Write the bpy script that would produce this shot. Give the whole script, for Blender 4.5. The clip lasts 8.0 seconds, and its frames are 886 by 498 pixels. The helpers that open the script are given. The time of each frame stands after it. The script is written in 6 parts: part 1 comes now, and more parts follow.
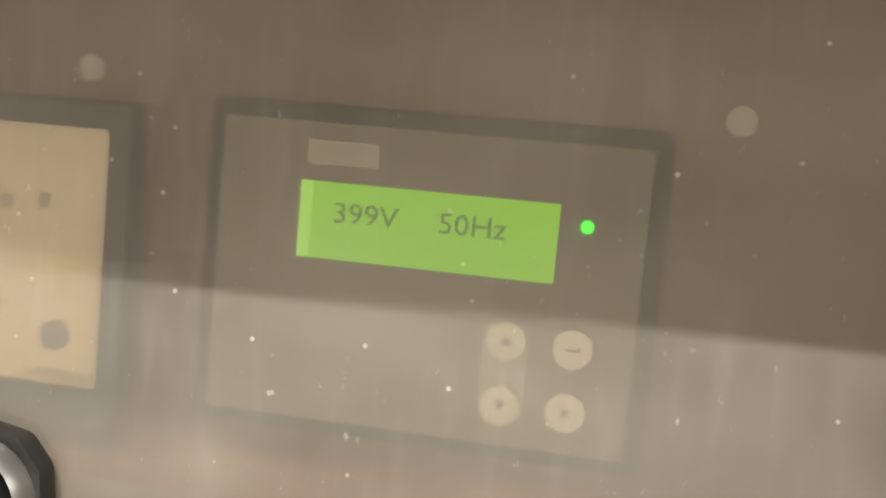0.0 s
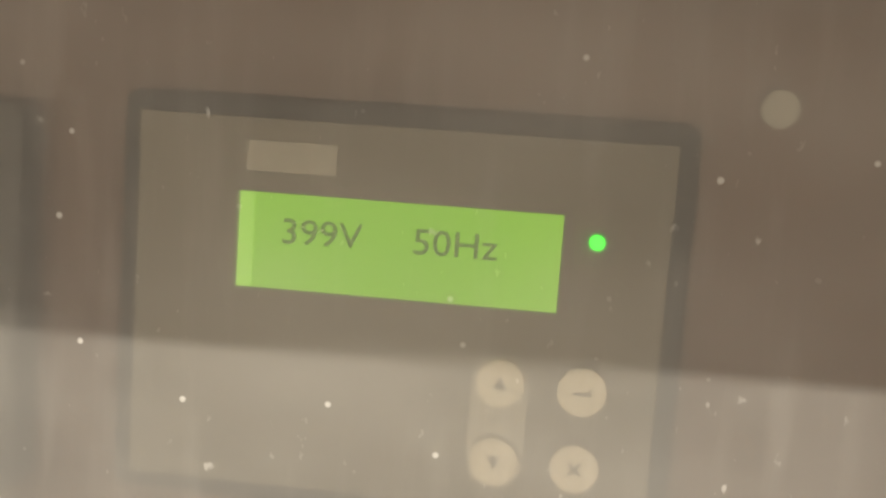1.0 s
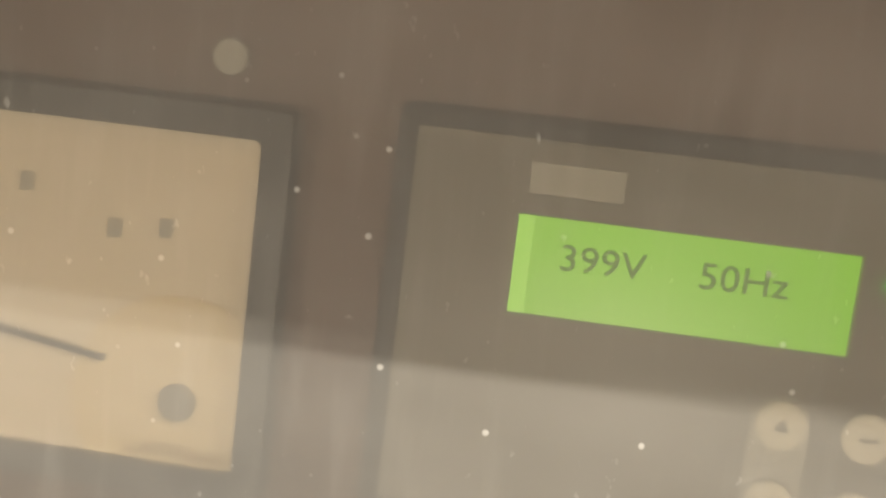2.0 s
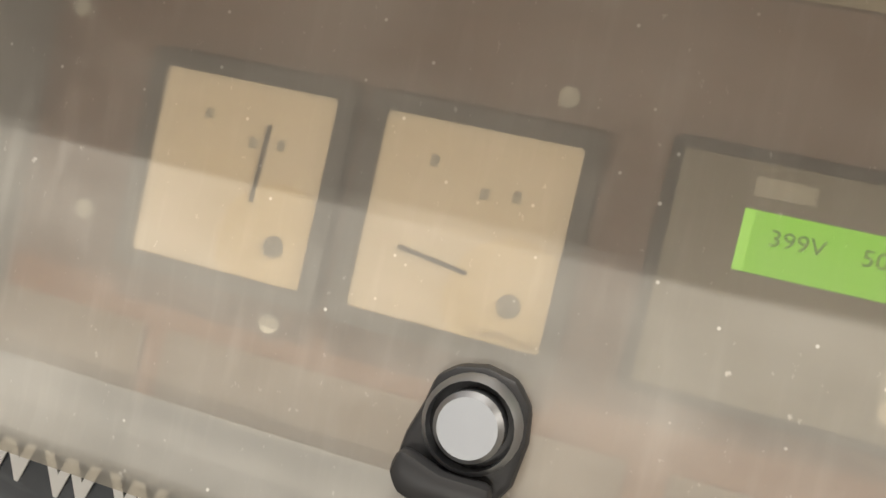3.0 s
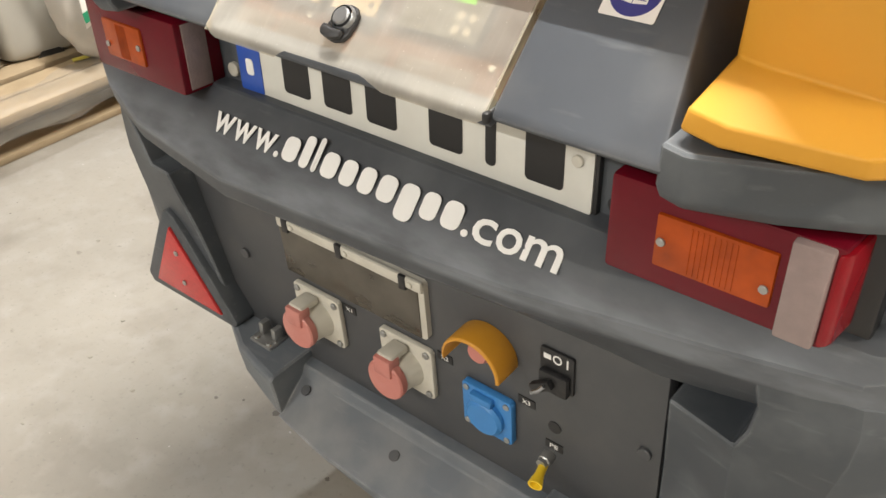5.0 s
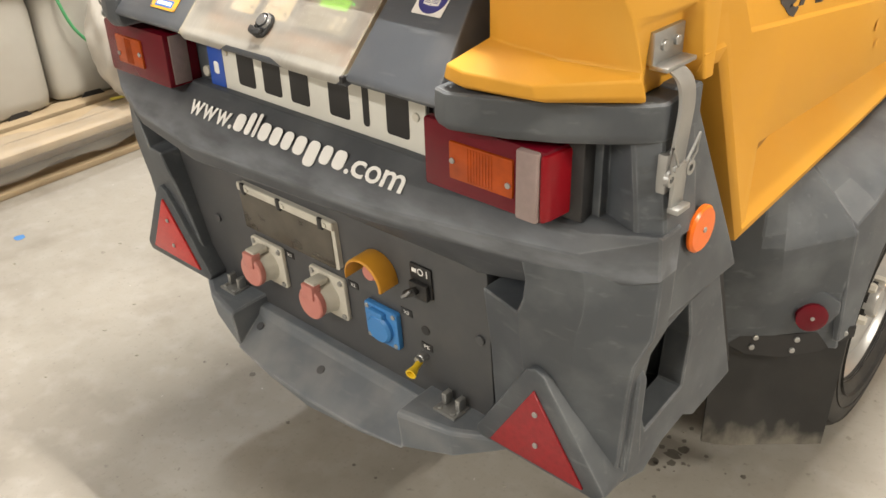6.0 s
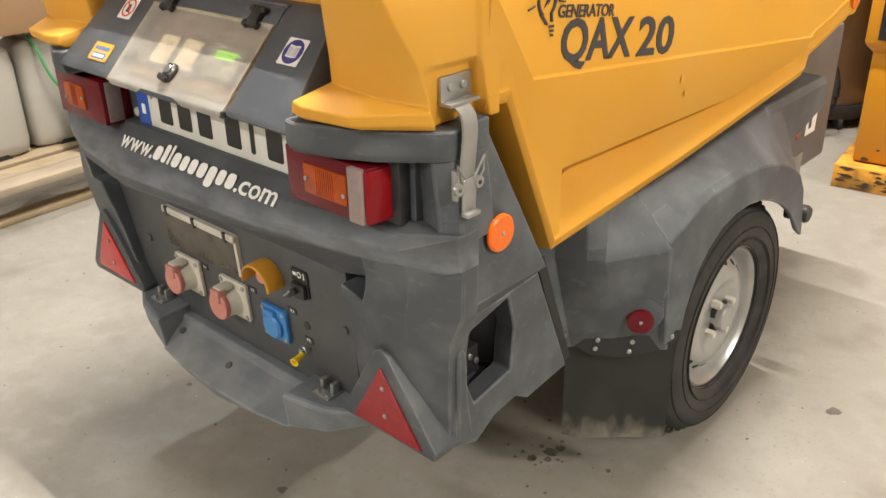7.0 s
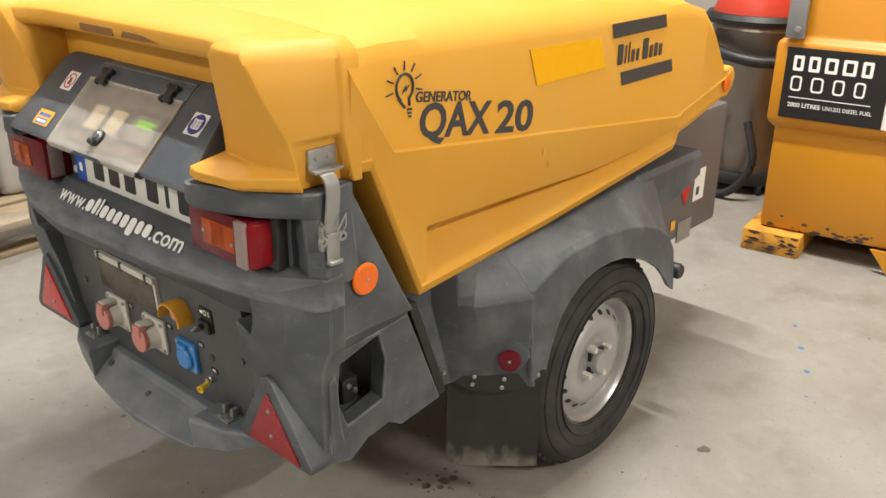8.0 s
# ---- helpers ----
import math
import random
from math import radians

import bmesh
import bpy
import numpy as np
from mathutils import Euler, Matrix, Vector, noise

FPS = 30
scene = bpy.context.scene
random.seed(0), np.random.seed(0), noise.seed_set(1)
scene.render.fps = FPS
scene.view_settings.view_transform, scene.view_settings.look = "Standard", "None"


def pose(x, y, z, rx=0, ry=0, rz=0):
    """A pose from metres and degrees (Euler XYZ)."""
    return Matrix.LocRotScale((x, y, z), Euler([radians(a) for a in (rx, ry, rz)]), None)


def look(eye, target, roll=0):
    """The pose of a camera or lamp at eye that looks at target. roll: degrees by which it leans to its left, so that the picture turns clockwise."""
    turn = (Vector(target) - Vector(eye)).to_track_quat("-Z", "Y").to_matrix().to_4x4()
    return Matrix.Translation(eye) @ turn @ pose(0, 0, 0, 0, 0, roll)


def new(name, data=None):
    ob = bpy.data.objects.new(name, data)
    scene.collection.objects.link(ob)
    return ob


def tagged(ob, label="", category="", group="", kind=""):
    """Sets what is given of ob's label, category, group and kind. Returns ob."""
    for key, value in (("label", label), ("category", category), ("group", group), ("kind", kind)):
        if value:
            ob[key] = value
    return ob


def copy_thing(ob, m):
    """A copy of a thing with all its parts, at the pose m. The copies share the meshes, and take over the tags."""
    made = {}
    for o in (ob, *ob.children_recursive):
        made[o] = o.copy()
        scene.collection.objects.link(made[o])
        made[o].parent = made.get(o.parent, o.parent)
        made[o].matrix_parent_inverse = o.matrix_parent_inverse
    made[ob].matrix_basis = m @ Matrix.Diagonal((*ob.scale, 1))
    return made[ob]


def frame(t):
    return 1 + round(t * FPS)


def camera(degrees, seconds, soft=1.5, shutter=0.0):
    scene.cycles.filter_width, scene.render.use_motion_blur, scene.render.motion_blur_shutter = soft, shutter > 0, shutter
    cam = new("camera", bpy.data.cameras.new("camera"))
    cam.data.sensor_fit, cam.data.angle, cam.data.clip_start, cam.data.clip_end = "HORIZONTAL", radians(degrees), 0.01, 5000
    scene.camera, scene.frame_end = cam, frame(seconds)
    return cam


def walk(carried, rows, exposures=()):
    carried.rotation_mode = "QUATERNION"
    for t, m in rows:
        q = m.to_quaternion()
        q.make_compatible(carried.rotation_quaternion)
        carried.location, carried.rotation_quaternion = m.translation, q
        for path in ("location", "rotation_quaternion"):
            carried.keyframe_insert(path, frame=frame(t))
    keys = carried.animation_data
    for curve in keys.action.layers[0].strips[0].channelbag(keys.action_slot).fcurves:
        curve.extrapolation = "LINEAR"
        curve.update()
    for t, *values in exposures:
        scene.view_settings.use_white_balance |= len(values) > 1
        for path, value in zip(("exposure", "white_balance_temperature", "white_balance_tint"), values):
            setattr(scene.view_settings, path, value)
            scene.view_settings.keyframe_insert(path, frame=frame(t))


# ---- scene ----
cam = camera(53.7, 8.0)
PATH = [
    (0, (0.1273, -0.1233, 1.1227), (-0.0308, 0.512, 0.3668), -4.52),
    (0.5, (0.1263, -0.1153, 1.1106), (0.0253, 0.5302, 0.3535), -1.40),
    (1, (0.1165, -0.0971, 1.1022), (0.0211, 0.5294, 0.3286), -2.04),
    (1.5, (0.0992, -0.0911, 1.0969), (0.0294, 0.5396, 0.3239), 0.57),
    (2, (0.0691, -0.0956, 1.1026), (-0.0163, 0.5221, 0.3209), 1.27),
    (2.2, (0.044, -0.1075, 1.1058), (-0.0369, 0.5307, 0.3401), 3.11),
    (3.3, (0.0673, -0.2315, 1.179), (-0.2435, 0.4198, 0.4867), -2.40),
    (3.5, (0.1189, -0.2756, 1.1983), (-0.2223, 0.3896, 0.5342), -1.33),
    (4, (0.2428, -0.3816, 1.2294), (-0.1847, 0.2723, 0.6052), -1.84),
    (4.5, (0.4047, -0.5137, 1.2193), (-0.0845, 0.1261, 0.6265), -1.70),
    (5, (0.5687, -0.595, 1.2322), (0.0348, 0.0374, 0.671), -1.62),
    (5.2, (0.6483, -0.6229, 1.2395), (0.0973, 0.0067, 0.6917), -1.62),
    (6.3, (1.0792, -0.8137, 1.288), (0.4779, -0.1704, 0.8139), -1.63),
    (6.5, (1.1416, -0.8333, 1.3016), (0.5366, -0.1854, 0.8388), -1.59),
    (7, (1.3237, -0.8234, 1.3208), (0.712, -0.1613, 0.8879), -1.13),
    (7.5, (1.5097, -0.7886, 1.3577), (0.8993, -0.1089, 0.9509), -0.15),
    (8, (1.6285, -0.8666, 1.4114), (1.0141, -0.1729, 1.0357), 0.54),
]
walk(cam, [(t, look(eye, target, roll)) for t, eye, target, roll in PATH], exposures=[(0, -0.35, 6600, 10), (2.2, -0.35, 6550, 10), (3.5, 0.0, 6200, 10), (4.0, 0.25, 6200, 10), (4.5, 0.55, 6200, 10), (6.5, 0.58, 6500, 10), (7.0, 0.5, 6400, 10), (8.0, 0.25, 6200, 10)])

# ---- light ----
world = bpy.data.worlds.new("hall_world")
scene.world = world
world.use_nodes = True
world.node_tree.nodes["Background"].inputs[0].default_value = (0.9, 0.85, 0.78, 1)
world.node_tree.nodes["Background"].inputs[1].default_value = 0.05


def unseen_lamp(x, y, power, along="y", length=1.5, color=(1.0, 0.93, 0.825)):
    data = bpy.data.lights.new("unseen_light", "AREA")
    data.shape, data.size, data.size_y = "RECTANGLE", 0.03, length
    data.energy, data.color = power, color
    ob = new("unseen_light", data)
    ob.matrix_world = pose(x, y, 5.93, 0, 0, 0 if along == "y" else 90)


unseen_lamp(0.1, 1.04, 440, "x", 2.2)
# the five below are unseen fills, added to brighten rear, flank and sides
unseen_lamp(1.2, -8.0, 350, "x")
unseen_lamp(-3.2, -8.0, 230, "x", 1.5, (1.0, 0.96, 0.9))
unseen_lamp(7.6, 0.6, 540, color=(1.0, 0.92, 0.80))
unseen_lamp(-3.8, 1.1, 100, "y", 1.2, (0.95, 0.97, 1.0))
unseen_lamp(0.8, 4.3, 20, "x")


# ---- materials ----
def material(name, color, rough=0.5, metal=0.0, vary=0.12, scale=30.0, bump=0.0, bump_scale=300.0,
             dirt=None, dirt_amount=0.0, dirt_scale=6.0, coat=0.0, emit=None, emit_power=0.0, rand=0.0, spec=0.5, worn=None):
    m = bpy.data.materials.new(name)
    m.use_nodes = True
    nt = m.node_tree
    n, link = nt.nodes, nt.links
    bsdf = n["Principled BSDF"]
    bsdf.inputs["Roughness"].default_value = rough
    bsdf.inputs["Metallic"].default_value = metal
    bsdf.inputs["Coat Weight"].default_value = coat
    bsdf.inputs["Specular IOR Level"].default_value = spec
    co = n.new("ShaderNodeTexCoord")
    fine = n.new("ShaderNodeTexNoise")
    fine.inputs["Scale"].default_value, fine.inputs["Detail"].default_value = scale, 6
    coarse = n.new("ShaderNodeTexNoise")
    coarse.inputs["Scale"].default_value, coarse.inputs["Detail"].default_value = dirt_scale, 8
    for t in (fine, coarse):
        link.new(co.outputs["Object"], t.inputs["Vector"])
    mix = n.new("ShaderNodeMix")
    mix.data_type = "RGBA"
    mix.inputs["A"].default_value = (*[c * (1 - vary) for c in color], 1)
    mix.inputs["B"].default_value = (*[min(1, c * (1 + vary)) for c in color], 1)
    link.new(fine.outputs["Fac"], mix.inputs["Factor"])
    out = mix.outputs["Result"]
    if rand:
        info = n.new("ShaderNodeObjectInfo")
        hsv = n.new("ShaderNodeHueSaturation")
        mr = n.new("ShaderNodeMapRange")
        mr.inputs["To Min"].default_value, mr.inputs["To Max"].default_value = 1 - rand, 1 + rand
        link.new(info.outputs["Random"], mr.inputs["Value"])
        link.new(mr.outputs["Result"], hsv.inputs["Value"])
        link.new(out, hsv.inputs["Color"])
        out = hsv.outputs["Color"]
    if dirt:
        ramp = n.new("ShaderNodeMapRange")
        ramp.inputs["From Min"].default_value, ramp.inputs["From Max"].default_value = 0.45, 0.75
        ramp.inputs["To Max"].default_value = dirt_amount
        link.new(coarse.outputs["Fac"], ramp.inputs["Value"])
        stain = n.new("ShaderNodeMix")
        stain.data_type = "RGBA"
        stain.inputs["B"].default_value = (*dirt, 1)
        link.new(ramp.outputs["Result"], stain.inputs["Factor"])
        link.new(out, stain.inputs["A"])
        out = stain.outputs["Result"]
        rr = n.new("ShaderNodeMapRange")
        rr.inputs["To Min"].default_value, rr.inputs["To Max"].default_value = max(0.05, rough - 0.1), min(1, rough + 0.15)
        link.new(coarse.outputs["Fac"], rr.inputs["Value"])
        link.new(rr.outputs["Result"], bsdf.inputs["Roughness"])
    if worn:
        # pale scuffs where edges rub: the rounded normal leaves the true one there
        rounded_edge, geo, dot = n.new("ShaderNodeBevel"), n.new("ShaderNodeNewGeometry"), n.new("ShaderNodeVectorMath")
        rounded_edge.samples = 4
        rounded_edge.inputs["Radius"].default_value = 0.005
        dot.operation = "DOT_PRODUCT"
        link.new(rounded_edge.outputs[0], dot.inputs[0])
        link.new(geo.outputs["Normal"], dot.inputs[1])
        rub, patch, keep, mul = n.new("ShaderNodeMapRange"), n.new("ShaderNodeTexNoise"), n.new("ShaderNodeMapRange"), n.new("ShaderNodeMath")
        rub.inputs["From Min"].default_value, rub.inputs["From Max"].default_value = 0.995, 0.90
        patch.inputs["Scale"].default_value, patch.inputs["Detail"].default_value = 26, 6
        link.new(co.outputs["Object"], patch.inputs["Vector"])
        keep.inputs["From Min"].default_value, keep.inputs["From Max"].default_value, keep.inputs["To Max"].default_value = 0.35, 0.65, 0.75
        link.new(patch.outputs["Fac"], keep.inputs["Value"])
        link.new(dot.outputs["Value"], rub.inputs["Value"])
        mul.operation = "MULTIPLY"
        link.new(rub.outputs[0], mul.inputs[0])
        link.new(keep.outputs[0], mul.inputs[1])
        # long thin scratches
        stretch, scratch, thin, top = n.new("ShaderNodeMapping"), n.new("ShaderNodeTexNoise"), n.new("ShaderNodeMapRange"), n.new("ShaderNodeMath")
        stretch.inputs["Scale"].default_value = (14, 60, 90)
        stretch.inputs["Rotation"].default_value = (0.3, 0.5, 0.4)
        link.new(co.outputs["Object"], stretch.inputs["Vector"])
        link.new(stretch.outputs[0], scratch.inputs["Vector"])
        scratch.inputs["Scale"].default_value, scratch.inputs["Detail"].default_value = 1.0, 5
        thin.inputs["From Min"].default_value, thin.inputs["From Max"].default_value, thin.inputs["To Max"].default_value = 0.62, 0.78, 0.22
        link.new(scratch.outputs["Fac"], thin.inputs["Value"])
        top.operation = "MAXIMUM"
        link.new(mul.outputs[0], top.inputs[0])
        link.new(thin.outputs[0], top.inputs[1])
        scuff = n.new("ShaderNodeMix")
        scuff.data_type = "RGBA"
        scuff.inputs["B"].default_value = (*worn, 1)
        link.new(top.outputs[0], scuff.inputs["Factor"])
        link.new(out, scuff.inputs["A"])
        out = scuff.outputs["Result"]
    link.new(out, bsdf.inputs["Base Color"])
    if bump:
        grain = n.new("ShaderNodeTexNoise")
        grain.inputs["Scale"].default_value, grain.inputs["Detail"].default_value = bump_scale, 4
        link.new(co.outputs["Object"], grain.inputs["Vector"])
        b = n.new("ShaderNodeBump")
        b.inputs["Strength"].default_value, b.inputs["Distance"].default_value = bump, 0.001
        link.new(grain.outputs["Fac"], b.inputs["Height"])
        link.new(b.outputs["Normal"], bsdf.inputs["Normal"])
    if emit:
        bsdf.inputs["Emission Color"].default_value = (*emit, 1)
        bsdf.inputs["Emission Strength"].default_value = emit_power
    return m


def dusty_clear(name, tint, dust, amount, gloss, shine_weight=0.02, smears=0.0, specks=0.0, blur=0.0, sheen=0.06):
    """Clear plastic under a film of dust: part of the light passes, the film scatters the rest, and the scratched face shines."""
    m = bpy.data.materials.new(name)
    m.use_nodes = True
    nt = m.node_tree
    n, link = nt.nodes, nt.links
    n.remove(n["Principled BSDF"])
    clear, film, shine = n.new("ShaderNodeBsdfTransparent"), n.new("ShaderNodeBsdfDiffuse"), n.new("ShaderNodeBsdfGlossy")
    clear.inputs[0].default_value = (*tint, 1)
    film.inputs[0].default_value = (*dust, 1)
    shine.inputs[0].default_value = (1, 1, 1, 1)
    shine.inputs["Roughness"].default_value = gloss
    co = n.new("ShaderNodeTexCoord")

    def layer(node, scale, stretch, low, high, lowest, most, detail=5):
        """One kind of dirt: a texture in metres, cut to a range."""
        place, t, r = n.new("ShaderNodeMapping"), n.new(node), n.new("ShaderNodeMapRange")
        place.inputs["Scale"].default_value = stretch
        place.inputs["Rotation"].default_value = (0.3, 0.2, 0.5)
        link.new(co.outputs["Object"], place.inputs["Vector"])
        link.new(place.outputs[0], t.inputs["Vector"])
        t.inputs["Scale"].default_value = scale
        if node == "ShaderNodeTexNoise":
            t.inputs["Detail"].default_value = detail
        r.inputs["From Min"].default_value, r.inputs["From Max"].default_value = low, high
        r.inputs["To Min"].default_value, r.inputs["To Max"].default_value = lowest, most
        link.new(t.outputs[0], r.inputs["Value"])
        return r.outputs["Result"]

    def plus(a, b):
        add = n.new("ShaderNodeMath")
        link.new(a, add.inputs[0])
        link.new(b, add.inputs[1])
        return add.outputs[0]

    total = layer("ShaderNodeTexNoise", 22, (1, 1, 1), 0.3, 0.7, amount * 0.8, amount * 1.2, 6)
    if smears:
        total = plus(total, layer("ShaderNodeTexNoise", 30, (0.5, 1.4, 1.4), 0.35, 0.80, 0.0, smears * 1.4, 5))
        total = plus(total, layer("ShaderNodeTexNoise", 160, (1.4, 0.2, 0.2), 0.52, 0.78, 0.0, smears * 0.9, 4))
    if specks:
        total = plus(total, layer("ShaderNodeTexNoise", 420, (1, 0.7, 0.7), 0.70, 0.80, 0.0, specks, 2))
        total = plus(total, layer("ShaderNodeTexVoronoi", 110, (1, 1, 1), 0.07, 0.03, 0.0, specks * 1.6))
    a, b = n.new("ShaderNodeMixShader"), n.new("ShaderNodeMixShader")
    link.new(total, a.inputs[0])
    if blur:
        # part of what passes is scattered a little by the worn plastic
        bent, pass_mix = n.new("ShaderNodeBsdfRefraction"), n.new("ShaderNodeMixShader")
        bent.inputs["Color"].default_value = (*tint, 1)
        bent.inputs["IOR"].default_value, bent.inputs["Roughness"].default_value = 1.05, 0.55
        pass_mix.inputs[0].default_value = blur
        link.new(clear.outputs[0], pass_mix.inputs[1])
        link.new(bent.outputs[0], pass_mix.inputs[2])
        link.new(pass_mix.outputs[0], a.inputs[1])
    else:
        link.new(clear.outputs[0], a.inputs[1])
    link.new(film.outputs[0], a.inputs[2])
    rim, span = n.new("ShaderNodeLayerWeight"), n.new("ShaderNodeMapRange")
    rim.inputs["Blend"].default_value = 0.5
    span.inputs["From Min"].default_value, span.inputs["From Max"].default_value = 0.2, 0.6
    span.inputs["To Min"].default_value, span.inputs["To Max"].default_value = shine_weight, sheen
    link.new(rim.outputs["Facing"], span.inputs["Value"])
    link.new(span.outputs["Result"], b.inputs[0])
    link.new(a.outputs[0], b.inputs[1])
    link.new(shine.outputs[0], b.inputs[2])
    link.new(b.outputs[0], n["Material Output"].inputs[0])
    return m


GREY = material("moulded_grey_plastic", (0.058, 0.066, 0.076), 0.5, vary=0.14, scale=14, bump=0.14, bump_scale=1100,
                dirt=(0.17, 0.185, 0.195), dirt_amount=0.5, dirt_scale=11, worn=(0.27, 0.29, 0.31))
PANEL = material("painted_steel_panel", (0.062, 0.065, 0.07), 0.5, vary=0.08, scale=40, bump=0.1, dirt=(0.13, 0.125, 0.12), dirt_amount=0.3, dirt_scale=14)
CONSOLE = material("console_grey_plastic", (0.060, 0.068, 0.082), 0.5, vary=0.1, scale=25, bump=0.1, bump_scale=1200, dirt=(0.14, 0.145, 0.15), dirt_amount=0.45, dirt_scale=12, worn=(0.25, 0.26, 0.27))


def mottled(m, tone, low, high):
    """Mixes a paler, uneven band into a plastic between two heights."""
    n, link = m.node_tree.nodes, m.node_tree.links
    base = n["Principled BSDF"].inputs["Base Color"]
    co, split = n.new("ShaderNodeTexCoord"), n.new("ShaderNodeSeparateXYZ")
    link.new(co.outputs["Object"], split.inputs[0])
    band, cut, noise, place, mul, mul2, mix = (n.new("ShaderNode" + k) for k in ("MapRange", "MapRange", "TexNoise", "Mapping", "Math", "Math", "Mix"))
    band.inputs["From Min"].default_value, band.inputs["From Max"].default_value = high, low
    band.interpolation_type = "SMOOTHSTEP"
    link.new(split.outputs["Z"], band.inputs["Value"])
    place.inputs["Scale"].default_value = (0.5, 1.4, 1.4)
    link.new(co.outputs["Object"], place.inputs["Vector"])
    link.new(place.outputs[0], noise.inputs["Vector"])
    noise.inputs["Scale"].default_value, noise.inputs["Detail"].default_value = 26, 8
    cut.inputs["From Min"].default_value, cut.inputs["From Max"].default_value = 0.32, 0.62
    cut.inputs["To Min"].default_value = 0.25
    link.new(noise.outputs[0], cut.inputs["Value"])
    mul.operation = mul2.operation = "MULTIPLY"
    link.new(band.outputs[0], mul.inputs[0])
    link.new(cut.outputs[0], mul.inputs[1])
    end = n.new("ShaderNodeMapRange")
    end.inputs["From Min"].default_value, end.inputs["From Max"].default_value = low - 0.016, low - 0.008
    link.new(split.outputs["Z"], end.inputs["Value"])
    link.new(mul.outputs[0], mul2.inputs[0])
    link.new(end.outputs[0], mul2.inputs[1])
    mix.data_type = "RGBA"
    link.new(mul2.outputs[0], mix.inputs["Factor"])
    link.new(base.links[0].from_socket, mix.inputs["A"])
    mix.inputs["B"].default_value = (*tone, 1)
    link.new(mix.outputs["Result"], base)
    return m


BUMPER = mottled(material("scuffed_bumper_plastic", (0.052, 0.058, 0.067), 0.5, vary=0.16, scale=14, bump=0.14, bump_scale=1100, dirt=(0.13, 0.14, 0.15),
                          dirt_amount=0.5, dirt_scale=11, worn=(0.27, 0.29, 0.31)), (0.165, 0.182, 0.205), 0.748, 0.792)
YELLOW = material("moulded_yellow_plastic", (0.63, 0.310, 0.028), 0.55, vary=0.06, scale=5, bump=0.12, bump_scale=500,
                  dirt=(0.58, 0.335, 0.07), dirt_amount=0.5, dirt_scale=5, spec=0.4)
YELLOW_DECAL = material("yellow_sticker", (0.9, 0.45, 0.0), 0.6, vary=0.04, spec=0.2)
# canopy yellow darkened to paint the shade inside the lip's slots
SLOT = material("ochre_recess_shade", (0.22, 0.10, 0.02), 0.6, vary=0.15, scale=30)
BLACK = material("black_plastic", (0.018, 0.018, 0.019), 0.45, vary=0.2, scale=60)
# black steel; also paints the shade of slots, hollows and the edge gap
CAVITY = material("black_steel_or_hollow", (0.02, 0.02, 0.021), 0.6, vary=0.3, scale=30)
RUBBER = material("tyre_rubber", (0.021, 0.0205, 0.02), 0.75, vary=0.2, scale=40, bump=0.4, bump_scale=200, dirt=(0.075, 0.07, 0.062), dirt_amount=0.6, dirt_scale=12)
DUST = material("dried_mud", (0.25, 0.235, 0.2), 0.9, vary=0.2, scale=40)
STEEL = material("galvanised_steel", (0.4, 0.405, 0.4), 0.42, 0.85, vary=0.15, scale=35, bump=0.15, bump_scale=150)
RIM = material("silver_painted_rim", (0.42, 0.425, 0.425), 0.36, 0.55, vary=0.12, scale=18, dirt=(0.3, 0.29, 0.27), dirt_amount=0.4, dirt_scale=10)
NUT = material("dull_wheel_nut", (0.62, 0.6, 0.54), 0.5, 0.1, vary=0.2)
CHROME = material("chrome", (0.33, 0.34, 0.355), 0.42, 1.0, vary=0.1, scale=50)
RED_LENS = material("red_lamp_lens", (0.115, 0.003, 0.010), 0.22, vary=0.25, scale=18, spec=0.3)
RED_BRIGHT = material("bright_red_lens", (0.2, 0.004, 0.009), 0.22, vary=0.2, scale=18, spec=0.3)
ORANGE_LENS = material("orange_lamp_lens", (0.34, 0.055, 0.005), 0.25, vary=0.5, scale=45, spec=0.3)
CLEAR_LENS = material("clear_lamp_lens", (0.26, 0.2, 0.19), 0.2, vary=0.2, scale=60, bump=0.6, bump_scale=260)
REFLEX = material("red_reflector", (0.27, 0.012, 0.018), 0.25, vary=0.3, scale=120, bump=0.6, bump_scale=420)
# the same reflector with its thrown-back light painted in as brighter red
REFLEX_LIT = material("lit_red_reflector", (0.48, 0.03, 0.03), 0.2, vary=0.25, scale=160, bump=0.6, bump_scale=420)
ORANGE_REFLEX = material("orange_reflector", (0.80, 0.15, 0.006), 0.28, vary=0.1, scale=80)
PLATE = material("white_plate", (0.68, 0.68, 0.63), 0.3, vary=0.04, scale=30, dirt=(0.45, 0.43, 0.38), dirt_amount=0.35, dirt_scale=12)
BLUE = material("blue_plate_strip", (0.025, 0.085, 0.42), 0.35, vary=0.06)
INK = material("black_print", (0.012, 0.012, 0.013), 0.45, vary=0.1)
GREY_INK = material("dark_grey_print", (0.045, 0.046, 0.05), 0.5, vary=0.1)
WHITE = material("white_print", (0.84, 0.84, 0.82), 0.5, vary=0.05, scale=50)
IVORY = material("light_grey_plastic", (0.56, 0.54, 0.47), 0.45, vary=0.06, scale=20, dirt=(0.36, 0.34, 0.29), dirt_amount=0.4, dirt_scale=15)
PINK = material("faded_red_plastic", (0.50, 0.185, 0.155), 0.42, vary=0.08, scale=18, dirt=(0.6, 0.33, 0.29), dirt_amount=0.5, dirt_scale=20)
SOCKET_BLUE = material("blue_plastic", (0.045, 0.21, 0.52), 0.42, vary=0.08, scale=18)
